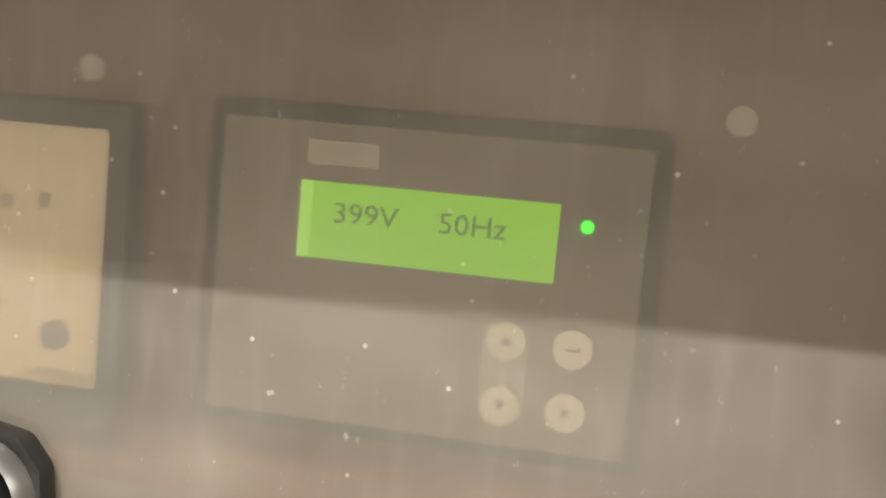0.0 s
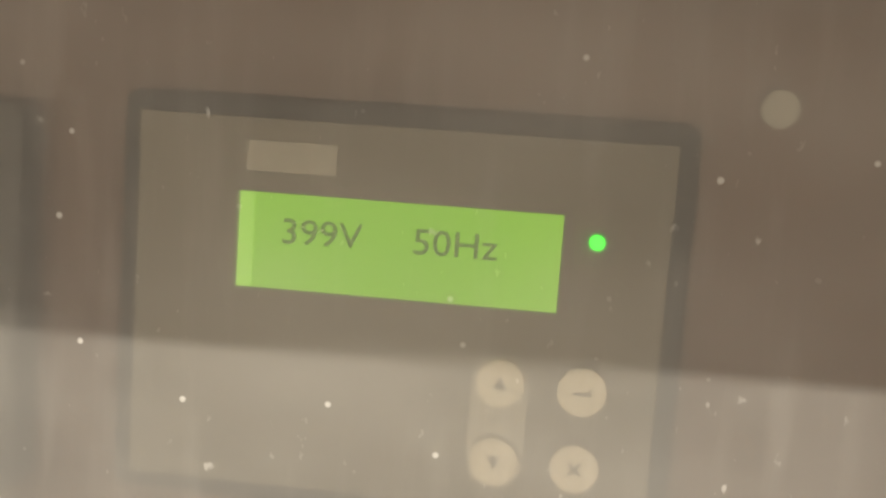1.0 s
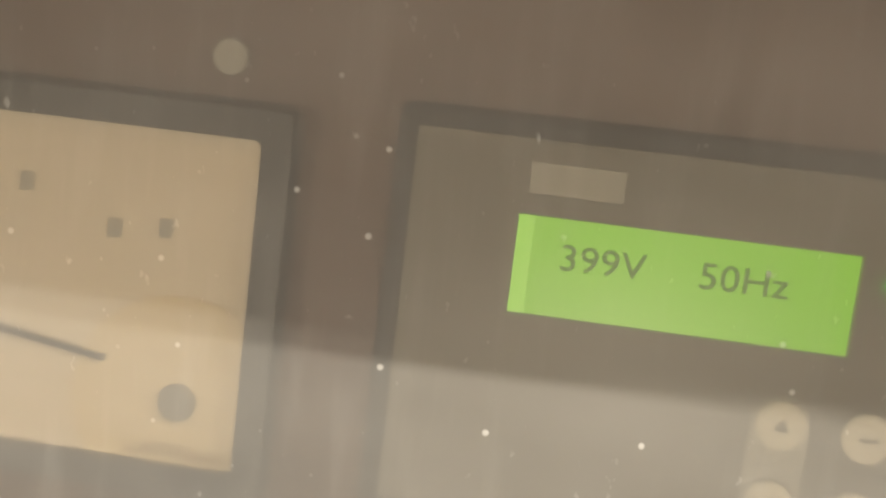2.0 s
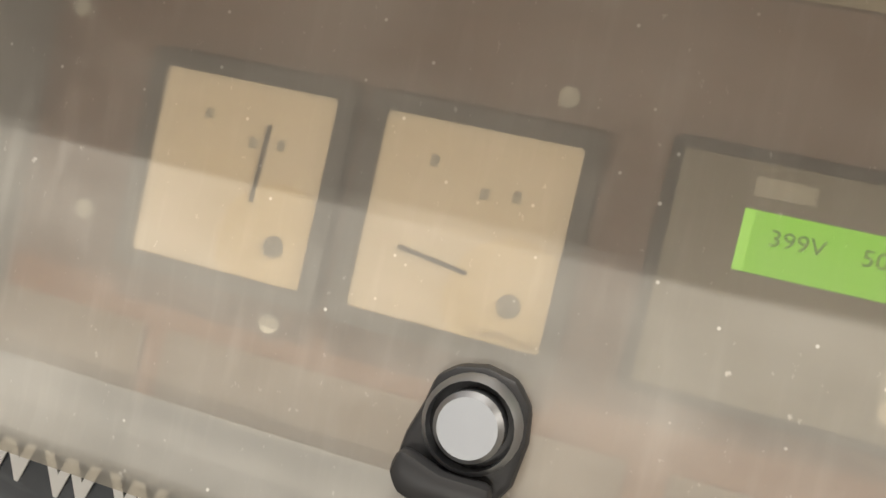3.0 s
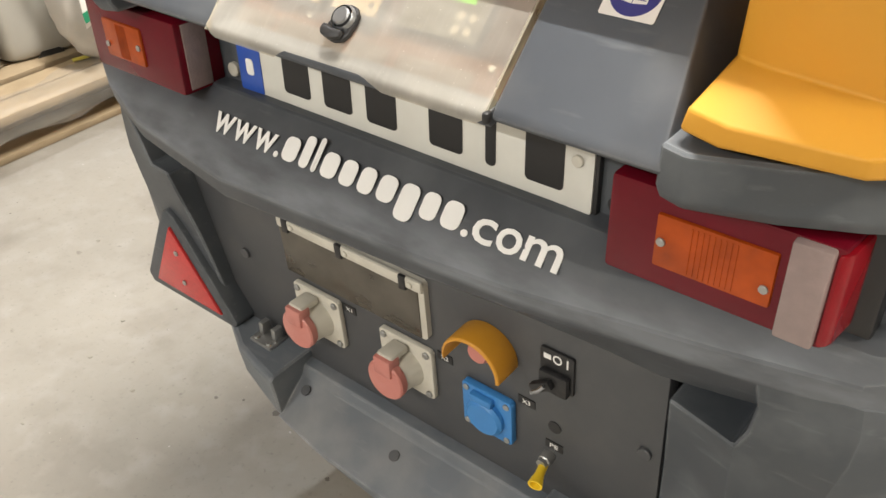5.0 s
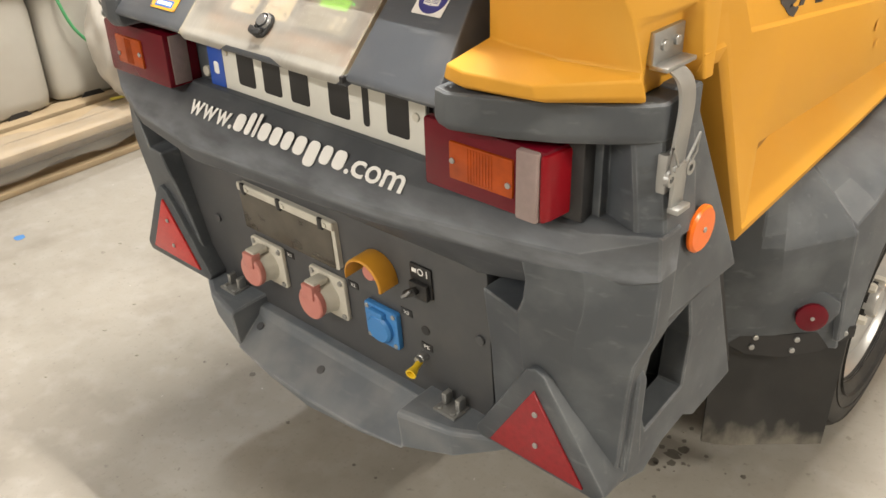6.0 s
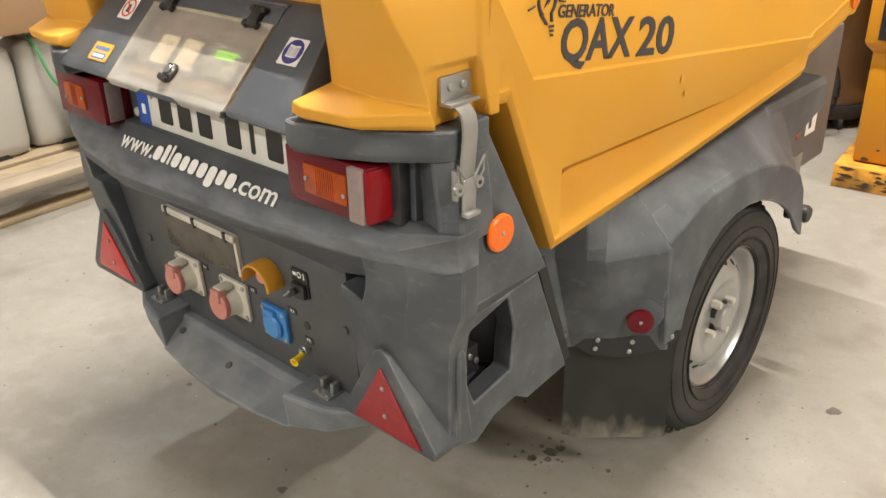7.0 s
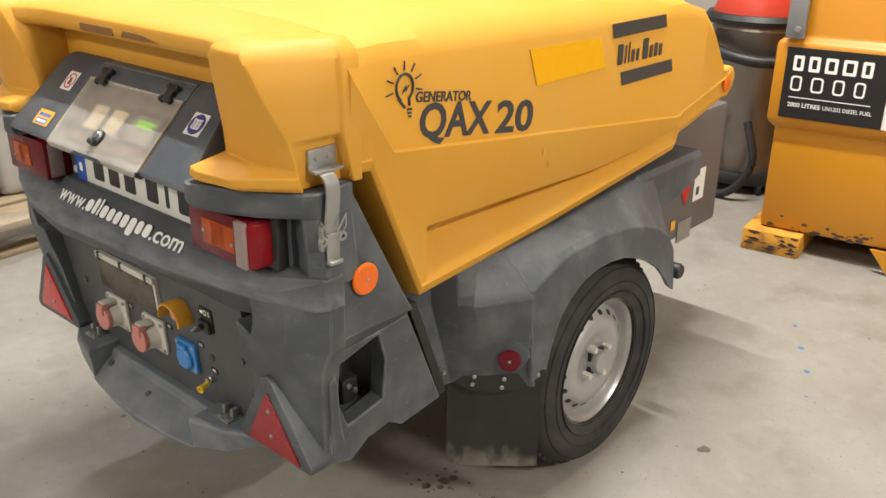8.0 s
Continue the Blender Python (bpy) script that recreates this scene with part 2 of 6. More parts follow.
GUARD = material("ochre_plastic", (0.58, 0.27, 0.02), 0.45, vary=0.08, scale=15, dirt=(0.4, 0.2, 0.04), dirt_amount=0.4, dirt_scale=20)
SMOKED = dusty_clear("smoked_cover", (0.35, 0.31, 0.26), (0.16, 0.145, 0.12), 0.55, 0.12)
LID = dusty_clear("dusty_clear_lid", (0.95, 0.86, 0.70), (0.80, 0.77, 0.70), 0.215, 0.42, 0.006, 0.07, 0.32, 0.38, 0.08)
LID_EDGE = dusty_clear("lid_edge", (0.85, 0.8, 0.66), (0.58, 0.55, 0.46), 0.42, 0.2)
PANEL_PLATE = material("dull_panel_plate", (0.085, 0.066, 0.05), 0.5, vary=0.08, scale=20)
GAUGE_HUB = material("meter_hub", (0.76, 0.65, 0.43), 0.5, vary=0.04)
GAUGE = material("meter_face", (0.78, 0.71, 0.58), 0.5, vary=0.04)
CTRL = material("controller_grey", (0.2, 0.195, 0.17), 0.5, vary=0.06, scale=30)
CTRL_KEY = material("key_white", (0.72, 0.7, 0.62), 0.5, vary=0.05)
CTRL_PAD = material("key_pad_grey", (0.4, 0.4, 0.37), 0.5, vary=0.05)
INNER = material("brown_grey_panel", (0.090, 0.038, 0.014), 0.5, vary=0.1, scale=12)
LCD = material("lit_display", (0.05, 0.12, 0.005), 0.3, vary=0.02, emit=(0.28, 0.80, 0.0), emit_power=0.8)
LCD_SIDE = material("lit_display_edge", (0.08, 0.18, 0.03), 0.3, vary=0.02, emit=(0.36, 0.85, 0.07), emit_power=0.95)
LCD_INK = material("display_segments", (0.035, 0.07, 0.004), 0.4, emit=(0.12, 0.42, 0.0), emit_power=0.35)
LED = material("green_led", (0.1, 0.8, 0.1), 0.3, emit=(0.0, 1.0, 0.03), emit_power=2.2)
STICKER = material("white_sticker", (0.75, 0.73, 0.7), 0.4, vary=0.04)
STICKER_BLUE = material("sticker_blue", (0.03, 0.03, 0.19), 0.4, vary=0.05)
STICKER_RED = material("sticker_red", (0.5, 0.02, 0.02), 0.4, vary=0.05)
RENTAL_YELLOW = material("yellow_label", (0.74, 0.37, 0.03), 0.35, vary=0.04)
RENTAL_BLUE = material("blue_label", (0.025, 0.14, 0.5), 0.35, vary=0.04)
BRASS = material("yellow_cable_lug", (0.8, 0.55, 0.02), 0.4, vary=0.1)
GREY_FRONT = material("grey_front_plate", (0.11, 0.1, 0.1), 0.5, vary=0.06, scale=10)
TANK = material("tank_orange_paint", (0.53, 0.225, 0.01), 0.36, vary=0.07, scale=4, bump=0.1, bump_scale=40, dirt=(0.5, 0.2, 0.01), dirt_amount=0.5, dirt_scale=4)
TANK_WORN = material("tank_worn_paint", (0.66, 0.31, 0.03), 0.6, vary=0.15, scale=14, dirt=(0.06, 0.04, 0.025), dirt_amount=1.0, dirt_scale=13)
STAINLESS = material("stainless_drum", (0.24, 0.215, 0.19), 0.34, 0.85, vary=0.2, scale=8)
RED_PLASTIC = material("red_plastic", (0.55, 0.05, 0.025), 0.4, vary=0.1)
CAN = material("translucent_white_plastic", (0.38, 0.37, 0.335), 0.5, vary=0.06, scale=9, dirt=(0.3, 0.285, 0.24), dirt_amount=0.5, dirt_scale=5)
WRAP = material("stretch_film", (0.42, 0.40, 0.365), 0.3, vary=0.2, scale=12, bump=0.8, bump_scale=40)
WOOD = material("pine_board", (0.36, 0.28, 0.18), 0.65, vary=0.16, scale=22, bump=0.3, bump_scale=90, rand=0.14, dirt=(0.2, 0.15, 0.09), dirt_amount=0.6, dirt_scale=11)
CARDBOARD = material("cardboard", (0.29, 0.18, 0.097), 0.75, vary=0.06, scale=12)
PE_GREEN = material("green_cable", (0.06, 0.3, 0.12), 0.5, vary=0.1)
PE_YELLOW = material("yellow_cable", (0.55, 0.48, 0.08), 0.5, vary=0.1)
TAPE = material("green_tape", (0.02, 0.28, 0.14), 0.5, vary=0.1)


def concrete():
    m = material("worn_concrete", (0.252, 0.236, 0.205), 0.62, vary=0.14, scale=2.2, bump=0.35, bump_scale=60)
    nt = m.node_tree
    n, link = nt.nodes, nt.links
    bsdf = n["Principled BSDF"]
    base = bsdf.inputs["Base Color"].links[0].from_socket
    co = n.new("ShaderNodeTexCoord")
    for scale, low, high, color, most in ((0.9, 0.44, 0.66, (0.19, 0.172, 0.145), 0.7), (4.5, 0.52, 0.72, (0.155, 0.138, 0.114), 0.7), (1.7, 0.5, 0.7, (0.32, 0.305, 0.28), 0.6), (14.0, 0.50, 0.70, (0.31, 0.295, 0.27), 0.45), (22.0, 0.55, 0.72, (0.20, 0.182, 0.158), 0.4),
                                          (38.0, 0.66, 0.72, (0.12, 0.105, 0.09), 0.55), (60.0, 0.7, 0.74, (0.5, 0.48, 0.45), 0.7), (95.0, 0.58, 0.72, (0.175, 0.163, 0.145), 0.6),
                                          (17.0, 0.76, 0.78, (0.05, 0.15, 0.33), 0.8)):
        t, r, x = n.new("ShaderNodeTexNoise"), n.new("ShaderNodeMapRange"), n.new("ShaderNodeMix")
        t.inputs["Scale"].default_value, t.inputs["Detail"].default_value = scale, 5
        t.noise_dimensions = "4D"
        t.inputs["W"].default_value = scale
        r.inputs["From Min"].default_value, r.inputs["From Max"].default_value, r.inputs["To Max"].default_value = low, high, most
        x.data_type = "RGBA"
        x.inputs["B"].default_value = (*color, 1)
        link.new(co.outputs["Object"], t.inputs["Vector"])
        link.new(t.outputs["Fac"], r.inputs["Value"])
        link.new(r.outputs["Result"], x.inputs["Factor"])
        link.new(base, x.inputs["A"])
        base = x.outputs["Result"]
    link.new(base, bsdf.inputs["Base Color"])
    return m


def muddy():
    """Black rubber with dried mud splashed over its lower edge and wiped off upwards."""
    m = material("muddy_rubber", (0.015, 0.015, 0.015), 0.6, vary=0.2, scale=20, dirt=(0.06, 0.056, 0.05), dirt_amount=0.3, dirt_scale=9)
    n, link = m.node_tree.nodes, m.node_tree.links
    bsdf = n["Principled BSDF"]
    base = bsdf.inputs["Base Color"].links[0].from_socket
    co, sep, streak, add, ramp, x = (n.new("ShaderNode" + k) for k in ("TexCoord", "SeparateXYZ", "TexNoise", "Math", "MapRange", "Mix"))
    streak.inputs["Scale"].default_value, streak.inputs["Detail"].default_value = 24, 7
    link.new(co.outputs["Object"], sep.inputs[0])
    run = n.new("ShaderNodeMapping")
    run.inputs["Scale"].default_value = (1.5, 1.5, 0.8)
    link.new(co.outputs["Object"], run.inputs["Vector"])
    link.new(run.outputs[0], streak.inputs["Vector"])
    add.operation = "MULTIPLY_ADD"
    add.inputs[1].default_value = -0.12
    link.new(streak.outputs["Fac"], add.inputs[0])
    link.new(sep.outputs["Z"], add.inputs[2])
    ramp.inputs["From Min"].default_value, ramp.inputs["From Max"].default_value = 0.143, 0.090
    ramp.inputs["To Max"].default_value = 0.65
    link.new(add.outputs[0], ramp.inputs["Value"])
    x.data_type = "RGBA"
    x.inputs["B"].default_value = (0.22, 0.205, 0.17, 1)
    link.new(ramp.outputs["Result"], x.inputs["Factor"])
    link.new(base, x.inputs["A"])
    link.new(x.outputs["Result"], bsdf.inputs["Base Color"])
    return m


MUDDY = muddy()
CONCRETE = concrete()
PLASTER = material("painted_plaster", (0.36, 0.335, 0.3), 0.7, vary=0.06, scale=3, dirt=(0.25, 0.23, 0.2), dirt_amount=0.4, dirt_scale=1.4)
CEILING = material("ceiling_paint", (0.72, 0.7, 0.66), 0.8, vary=0.05, scale=2)
OIL = material("oil_stain", (0.11, 0.098, 0.083), 0.45, vary=0.3, scale=60)
RUST = material("dark_rusty_chip", (0.055, 0.034, 0.02), 0.7, vary=0.3, scale=60)
SMUDGE = material("brown_smudge", (0.63, 0.31, 0.04), 0.5, vary=0.2, scale=40)
SPOT_BLUE = material("blue_paint_spot", (0.05, 0.17, 0.4), 0.6, vary=0.2, scale=60)


# ---- mesh helpers ----
def part(name, bm, mat, parent, label="", smooth=38):
    me = bpy.data.meshes.new(name)
    bmesh.ops.recalc_face_normals(bm, faces=bm.faces)
    bm.to_mesh(me)
    bm.free()
    for p in me.polygons:
        p.use_smooth = True
    me.set_sharp_from_angle(angle=radians(smooth))
    me.materials.append(mat)
    ob = new(name, me)
    if parent:
        ob.parent = parent
    return tagged(ob, label)


def thing(name, label, category, x=0, y=0, z=0, group="", kind=""):
    ob = new(name)
    ob.empty_display_size = 0.1
    ob.location = (x, y, z)
    return tagged(ob, label, category, group, kind)


def soften(bm, size, angle=24, segments=2):
    edges = [e for e in bm.edges if len(e.link_faces) == 2 and e.calc_face_angle(0) > radians(angle)]
    if edges:
        bmesh.ops.bevel(bm, geom=edges, offset=size, segments=segments, profile=0.5, affect="EDGES", clamp_overlap=True)
    return bm


def box(x0, x1, y0, y1, z0, z1, r=0.0, bm=None):
    own = bmesh.new()
    bmesh.ops.create_cube(own, size=1)
    for v in own.verts:
        v.co = Vector(((x0 + x1) / 2 + v.co.x * (x1 - x0), (y0 + y1) / 2 + v.co.y * (y1 - y0), (z0 + z1) / 2 + v.co.z * (z1 - z0)))
    if r:
        soften(own, r)
    return joined(bm, own)


def joined(bm, own):
    if bm is None:
        return own
    me = bpy.data.meshes.new("scrap")
    own.to_mesh(me)
    own.free()
    bm.from_mesh(me)
    bpy.data.meshes.remove(me)
    return bm


def moved(bm, m):
    bmesh.ops.transform(bm, matrix=m, verts=bm.verts)
    return bm


def mirrored(bm):
    """The same shape on both sides of the middle plane."""
    other = bm.copy()
    for v in other.verts:
        v.co.x = -v.co.x
    bmesh.ops.reverse_faces(other, faces=other.faces)
    return joined(bm, other)


def flipped(bm):
    for v in bm.verts:
        v.co.x = -v.co.x
    bmesh.ops.reverse_faces(bm, faces=bm.faces)
    return bm


def loft(rings, closed_ends=True, bm=None, around=True):
    """Skin over rings of equally many points."""
    own = bmesh.new()
    rows = [[own.verts.new(p) for p in ring] for ring in rings]
    n = len(rows[0])
    for a, b in zip(rows, rows[1:]):
        for i in range(n if around else n - 1):
            j = (i + 1) % n
            try:
                own.faces.new((a[i], a[j], b[j], b[i]))
            except ValueError:
                pass
    if closed_ends:
        own.faces.new(rows[0][::-1])
        own.faces.new(rows[-1])
    bmesh.ops.remove_doubles(own, verts=own.verts, dist=1e-5)
    bmesh.ops.recalc_face_normals(own, faces=own.faces)
    return joined(bm, own)


def prism(points, a, b, axis="y", holes=(), bm=None, r=0.0):
    """A flat outline with holes, thick from a to b along an axis. Outline points are (x, z) for y, (y, z) for x, (x, y) for z."""
    def at(p, h):
        return {"y": (p[0], h, p[1]), "x": (h, p[0], p[1]), "z": (p[0], p[1], h)}[axis]
    own = bmesh.new()
    edges = []
    for loop in (points, *holes):
        vs = [own.verts.new(at(p, a)) for p in loop]
        edges += [own.edges.new((v, w)) for v, w in zip(vs, vs[1:] + vs[:1])]
    if holes:
        bmesh.ops.triangle_fill(own, edges=edges, use_beauty=True)
    else:
        own.faces.new(list(own.verts))
    got = bmesh.ops.extrude_face_region(own, geom=list(own.faces))
    shift = Vector(at((0, 0), b)) - Vector(at((0, 0), a))
    bmesh.ops.translate(own, vec=shift, verts=[g for g in got["geom"] if isinstance(g, bmesh.types.BMVert)])
    bmesh.ops.recalc_face_normals(own, faces=own.faces)
    if r:
        soften(own, r)
    return joined(bm, own)


def spin(profile, m, steps=32, bm=None, closed=False, caps=True):
    """A turned shape: profile of (radius, height) round the z axis of m."""
    rings = []
    for i in range(steps):
        a = 2 * math.pi * i / steps
        rings.append([m @ Vector((r * math.cos(a), r * math.sin(a), h)) for r, h in profile])
    own = bmesh.new()
    rows = [[own.verts.new(p) for p in ring] for ring in rings]
    n = len(profile)
    for i in range(steps):
        a, b = rows[i], rows[(i + 1) % steps]
        for k in range(n if closed else n - 1):
            own.faces.new((a[k], b[k], b[(k + 1) % n], a[(k + 1) % n]))
    if not closed and caps:
        for k in (0, n - 1):
            if profile[k][0] > 1e-6:
                own.faces.new([row[k] for row in rows])
    bmesh.ops.remove_doubles(own, verts=own.verts, dist=1e-6)
    bmesh.ops.recalc_face_normals(own, faces=own.faces)
    return joined(bm, own)


def disc(r, h, m, steps=24, edge=0.0, bm=None):
    e = edge or min(r, abs(h)) * 0.2
    return spin([(0, 0), (r, 0), (r, h - e), (r - e, h), (0, h)], m, steps, bm)


def tube(points, r, sides=8, bm=None):
    pts = [Vector(p) for p in points]
    rings = []
    for i, p in enumerate(pts):
        d = (pts[min(i + 1, len(pts) - 1)] - pts[max(i - 1, 0)]).normalized()
        side = d.cross(Vector((0.13, 0.21, 1))).normalized()
        up = side.cross(d)
        rings.append([p + r * (math.cos(2 * math.pi * k / sides) * side + math.sin(2 * math.pi * k / sides) * up) for k in range(sides)])
    return loft(rings, bm=bm)


def curve_points(ctrl, steps=8):
    """A smooth run of points through the given ones."""
    c = [Vector(p) for p in ctrl]
    c = [2 * c[0] - c[1]] + c + [2 * c[-1] - c[-2]]
    out = []
    for i in range(1, len(c) - 2):
        for s in range(steps):
            t = s / steps
            out.append(0.5 * (2 * c[i] + (c[i + 1] - c[i - 1]) * t + (2 * c[i - 1] - 5 * c[i] + 4 * c[i + 1] - c[i + 2]) * t * t
                              + (3 * c[i] - c[i - 1] - 3 * c[i + 1] + c[i + 2]) * t ** 3))
    return out + [c[-2]]


def lettering(text, height, m, width=None, thick=0.0004, bold=0.0, bm=None):
    """Words in the built-in font: capitals of that height, left end of the base line at m, facing m's z."""
    data = bpy.data.curves.new("scrap", "FONT")
    data.body, data.size, data.extrude, data.offset = text, height / 0.69, thick, bold
    data.resolution_u = 3
    ob = new("scrap", data)
    got = bpy.data.meshes.new_from_object(ob.evaluated_get(bpy.context.evaluated_depsgraph_get()))
    own = bmesh.new()
    own.from_mesh(got)
    bpy.data.objects.remove(ob)
    bpy.data.curves.remove(data)
    bpy.data.meshes.remove(got)
    if width:
        x0, x1 = min(v.co.x for v in own.verts), max(v.co.x for v in own.verts)
        for v in own.verts:
            v.co.x = (v.co.x - x0) * width / (x1 - x0)
    moved(own, m)
    return joined(bm, own)


def plane_at(origin, right, up):
    """A pose whose x runs along right and whose y runs along up."""
    r, u = Vector(right).normalized(), Vector(up).normalized()
    nrm = r.cross(u)
    return Matrix(((r.x, u.x, nrm.x, origin[0]), (r.y, u.y, nrm.y, origin[1]), (r.z, u.z, nrm.z, origin[2]), (0, 0, 0, 1)))


def rounded(x0, x1, y0, y1, r, n=4):
    pts = []
    for cx, cy, a0 in ((x1 - r, y1 - r, 0), (x0 + r, y1 - r, 90), (x0 + r, y0 + r, 180), (x1 - r, y0 + r, 270)):
        for i in range(n + 1):
            a = radians(a0 + 90 * i / n)
            pts.append((cx + r * math.cos(a), cy + r * math.sin(a)))
    return pts


def tile(pts, m, thick=0.001, bm=None, r=0.0):
    """A thin plate with that outline in the x-y plane of m, rising along its z."""
    own = prism(pts, 0, thick, "z", r=r)
    return joined(bm, moved(own, m))


def lerp(a, b, t):
    return a + (b - a) * t


def along(x, table):
    """The value at x of a line through (x, value) knots."""
    for (a, va), (b, vb) in zip(table, table[1:]):
        if x <= b:
            return lerp(va, vb, max(0, (x - a) / (b - a)))
    return table[-1][1]


# ---- the hall ----
def floor_sheet():
    bm = bmesh.new()
    bmesh.ops.create_grid(bm, x_segments=8, y_segments=8, size=8.0)
    bmesh.ops.translate(bm, vec=(2.2, -2.2, 0), verts=bm.verts)
    tagged(part("floor", bm, CONCRETE, None), "worn grey concrete garage floor with stains and paint specks", "floor", kind="structure")


floor_sheet()
for name, dims in (("wall_north", (-4.4, 8.8, 5.2, 5.4, 0, 6.0)), ("wall_south", (-4.4, 8.8, -9.9, -9.7, 0, 6.0)),
                   ("wall_west", (-4.4, -4.2, -9.7, 5.2, 0, 6.0)), ("wall_east", (8.6, 8.8, -9.7, 5.2, 0, 6.0))):
    tagged(part(name, box(*dims), PLASTER, None), "plain painted wall that closes the garage", "wall", kind="structure")
tagged(part("ceiling", box(-4.4, 8.8, -9.9, 5.4, 6.0, 6.1), CEILING, None), "plain light ceiling of the garage", "ceiling", kind="structure")


# ---- the generator trailer ----
trailer = thing("generator_trailer", "yellow and dark grey moulded generator trailer standing on a concrete floor", "trailer")


def canopy():
    def low(y):
        return along(y, ((0.10, 0.957), (0.15, 0.955), (0.275, 0.672), (0.72, 0.705), (1.285, 0.764), (1.30, 0.804), (1.49, 0.843), (1.57, 0.856), (1.645, 0.90)))

    def crease(y):
        return along(y, ((0.075, 1.172), (0.198, 0.986), (1.30, 0.861), (1.645, 0.875)))

    def groove_top(y):
        return along(y, ((0.27, 0.82), (1.32, 0.79), (1.645, 0.83)))

    def groove_depth(y):
        return along(y, ((0.292, 0.0), (0.325, 0.06), (0.9, 0.05), (1.31, 0.004), (1.645, 0.0)))

    def top(y):
        return along(y, ((0.10, 1.203), (0.15, 1.222), (0.3, 1.255), (1.1, 1.25), (1.35, 1.19), (1.47, 1.10), (1.56, 0.995), (1.645, 0.945)))

    rings = []
    for y in (0.10, 0.15, 0.198, 0.275, 0.292, 0.325, 0.5, 0.7, 0.9, 1.1, 1.2, 1.285, 1.30, 1.40, 1.47, 1.56, 1.60, 1.645):
        zb, zt, g, zc, zg = low(y), top(y), groove_depth(y), crease(y), groove_top(y)
        w = along(y, ((0.1, 0.56), (1.4, 0.56), (1.60, 0.55), (1.645, 0.535)))
        zs = min(zt - 0.02, along(y, ((0.10, 1.172), (0.2, 1.176), (1.3, 1.155), (1.645, 1.10))))
        half = [(w - 0.05, zb), (w - 0.004, zb + 0.006), (w + 0.004, zb + 0.026), (w - g * 0.95, zb + 0.03 + 1.05 * g),
                (w - g, max(zg - 0.012, zb + 0.06)), (w, max(zg, zb + 0.066)), (w + 0.0095, max(zc, zb + 0.07)), (w + 0.006, max(zc, zb + 0.07) + 0.005),
                (w + 0.004, zs - 0.03), (w - 0.012, zs), (w - 0.05, lerp(zs, zt, 0.35)), (w - 0.16, lerp(zs, zt, 0.75)), (0.2, zt)]
        half = [(x, min(z, zt)) for x, z in half]
        rings.append([(x, y, z) for x, z in half] + [(-x, y, z) for x, z in half[::-1]])
    bm = loft(rings)
    soften(bm, 0.007, 30, 2)

    # rear pillars with their forward-leaning noses
    # a pocket for the latch is let into the outer face of each pillar
    levels = (
        (0.953, ((0.564, 0.125), (0.563, 0.106), (0.536, 0.100), (0.536, 0.012), (0.552, 0.004), (0.47, -0.056), (0.374, -0.074), (0.350, -0.066), (0.346, -0.01), (0.350, 0.12))),
        (0.962, ((0.564, 0.125), (0.563, 0.104), (0.536, 0.098), (0.536, 0.011), (0.553, 0.001), (0.47, -0.078), (0.378, -0.090), (0.347, -0.080), (0.345, -0.01), (0.350, 0.12))),
        (0.978, ((0.564, 0.125), (0.563, 0.100), (0.537, 0.094), (0.537, 0.010), (0.551, -0.003), (0.47, -0.083), (0.384, -0.090), (0.350, -0.078), (0.346, -0.01), (0.350, 0.12))),
        (0.990, ((0.564, 0.125), (0.563, 0.098), (0.537, 0.092), (0.537, 0.008), (0.550, -0.005), (0.46, -0.024), (0.376, -0.012), (0.350, -0.004), (0.348, 0.01), (0.352, 0.12))),
        (1.03, ((0.564, 0.125), (0.563, 0.090), (0.540, 0.084), (0.540, 0.006), (0.543, -0.013), (0.46, -0.028), (0.381, -0.018), (0.353, -0.008), (0.350, 0.01), (0.354, 0.12))),
        (1.042, ((0.564, 0.125), (0.563, 0.088), (0.556, 0.082), (0.5525, 0.02), (0.541, -0.016), (0.46, -0.031), (0.384, -0.021), (0.355, -0.011), (0.352, 0.01), (0.355, 0.12))),
        (1.10, ((0.564, 0.125), (0.563, 0.088), (0.555, 0.082), (0.548, 0.02), (0.522, -0.040), (0.47, -0.047), (0.396, -0.038), (0.366, -0.026), (0.360, 0.01), (0.362, 0.12))),
        (1.165, ((0.562, 0.125), (0.560, 0.088), (0.554, 0.082), (0.540, 0.02), (0.503, -0.062), (0.47, -0.066), (0.416, -0.060), (0.384, -0.046), (0.372, 0.01), (0.374, 0.12))),
        (1.182, ((0.552, 0.125), (0.549, 0.088), (0.543, 0.082), (0.530, 0.02), (0.490, -0.060), (0.46, -0.063), (0.424, -0.058), (0.394, -0.044), (0.382, 0.01), (0.384, 0.12))),
        (1.195, ((0.532, 0.125), (0.530, 0.09), (0.528, 0.084), (0.514, 0.03), (0.478, -0.040), (0.45, -0.043), (0.43, -0.040), (0.410, -0.030), (0.400, 0.01), (0.400, 0.12))),
    )
    pil = loft([[(x, y, z) for x, y in pts] for z, pts in levels])
    soften(pil, 0.006, 34, 3)
    joined(bm, mirrored(pil))

    # roof of the hood above the console
    rings = []
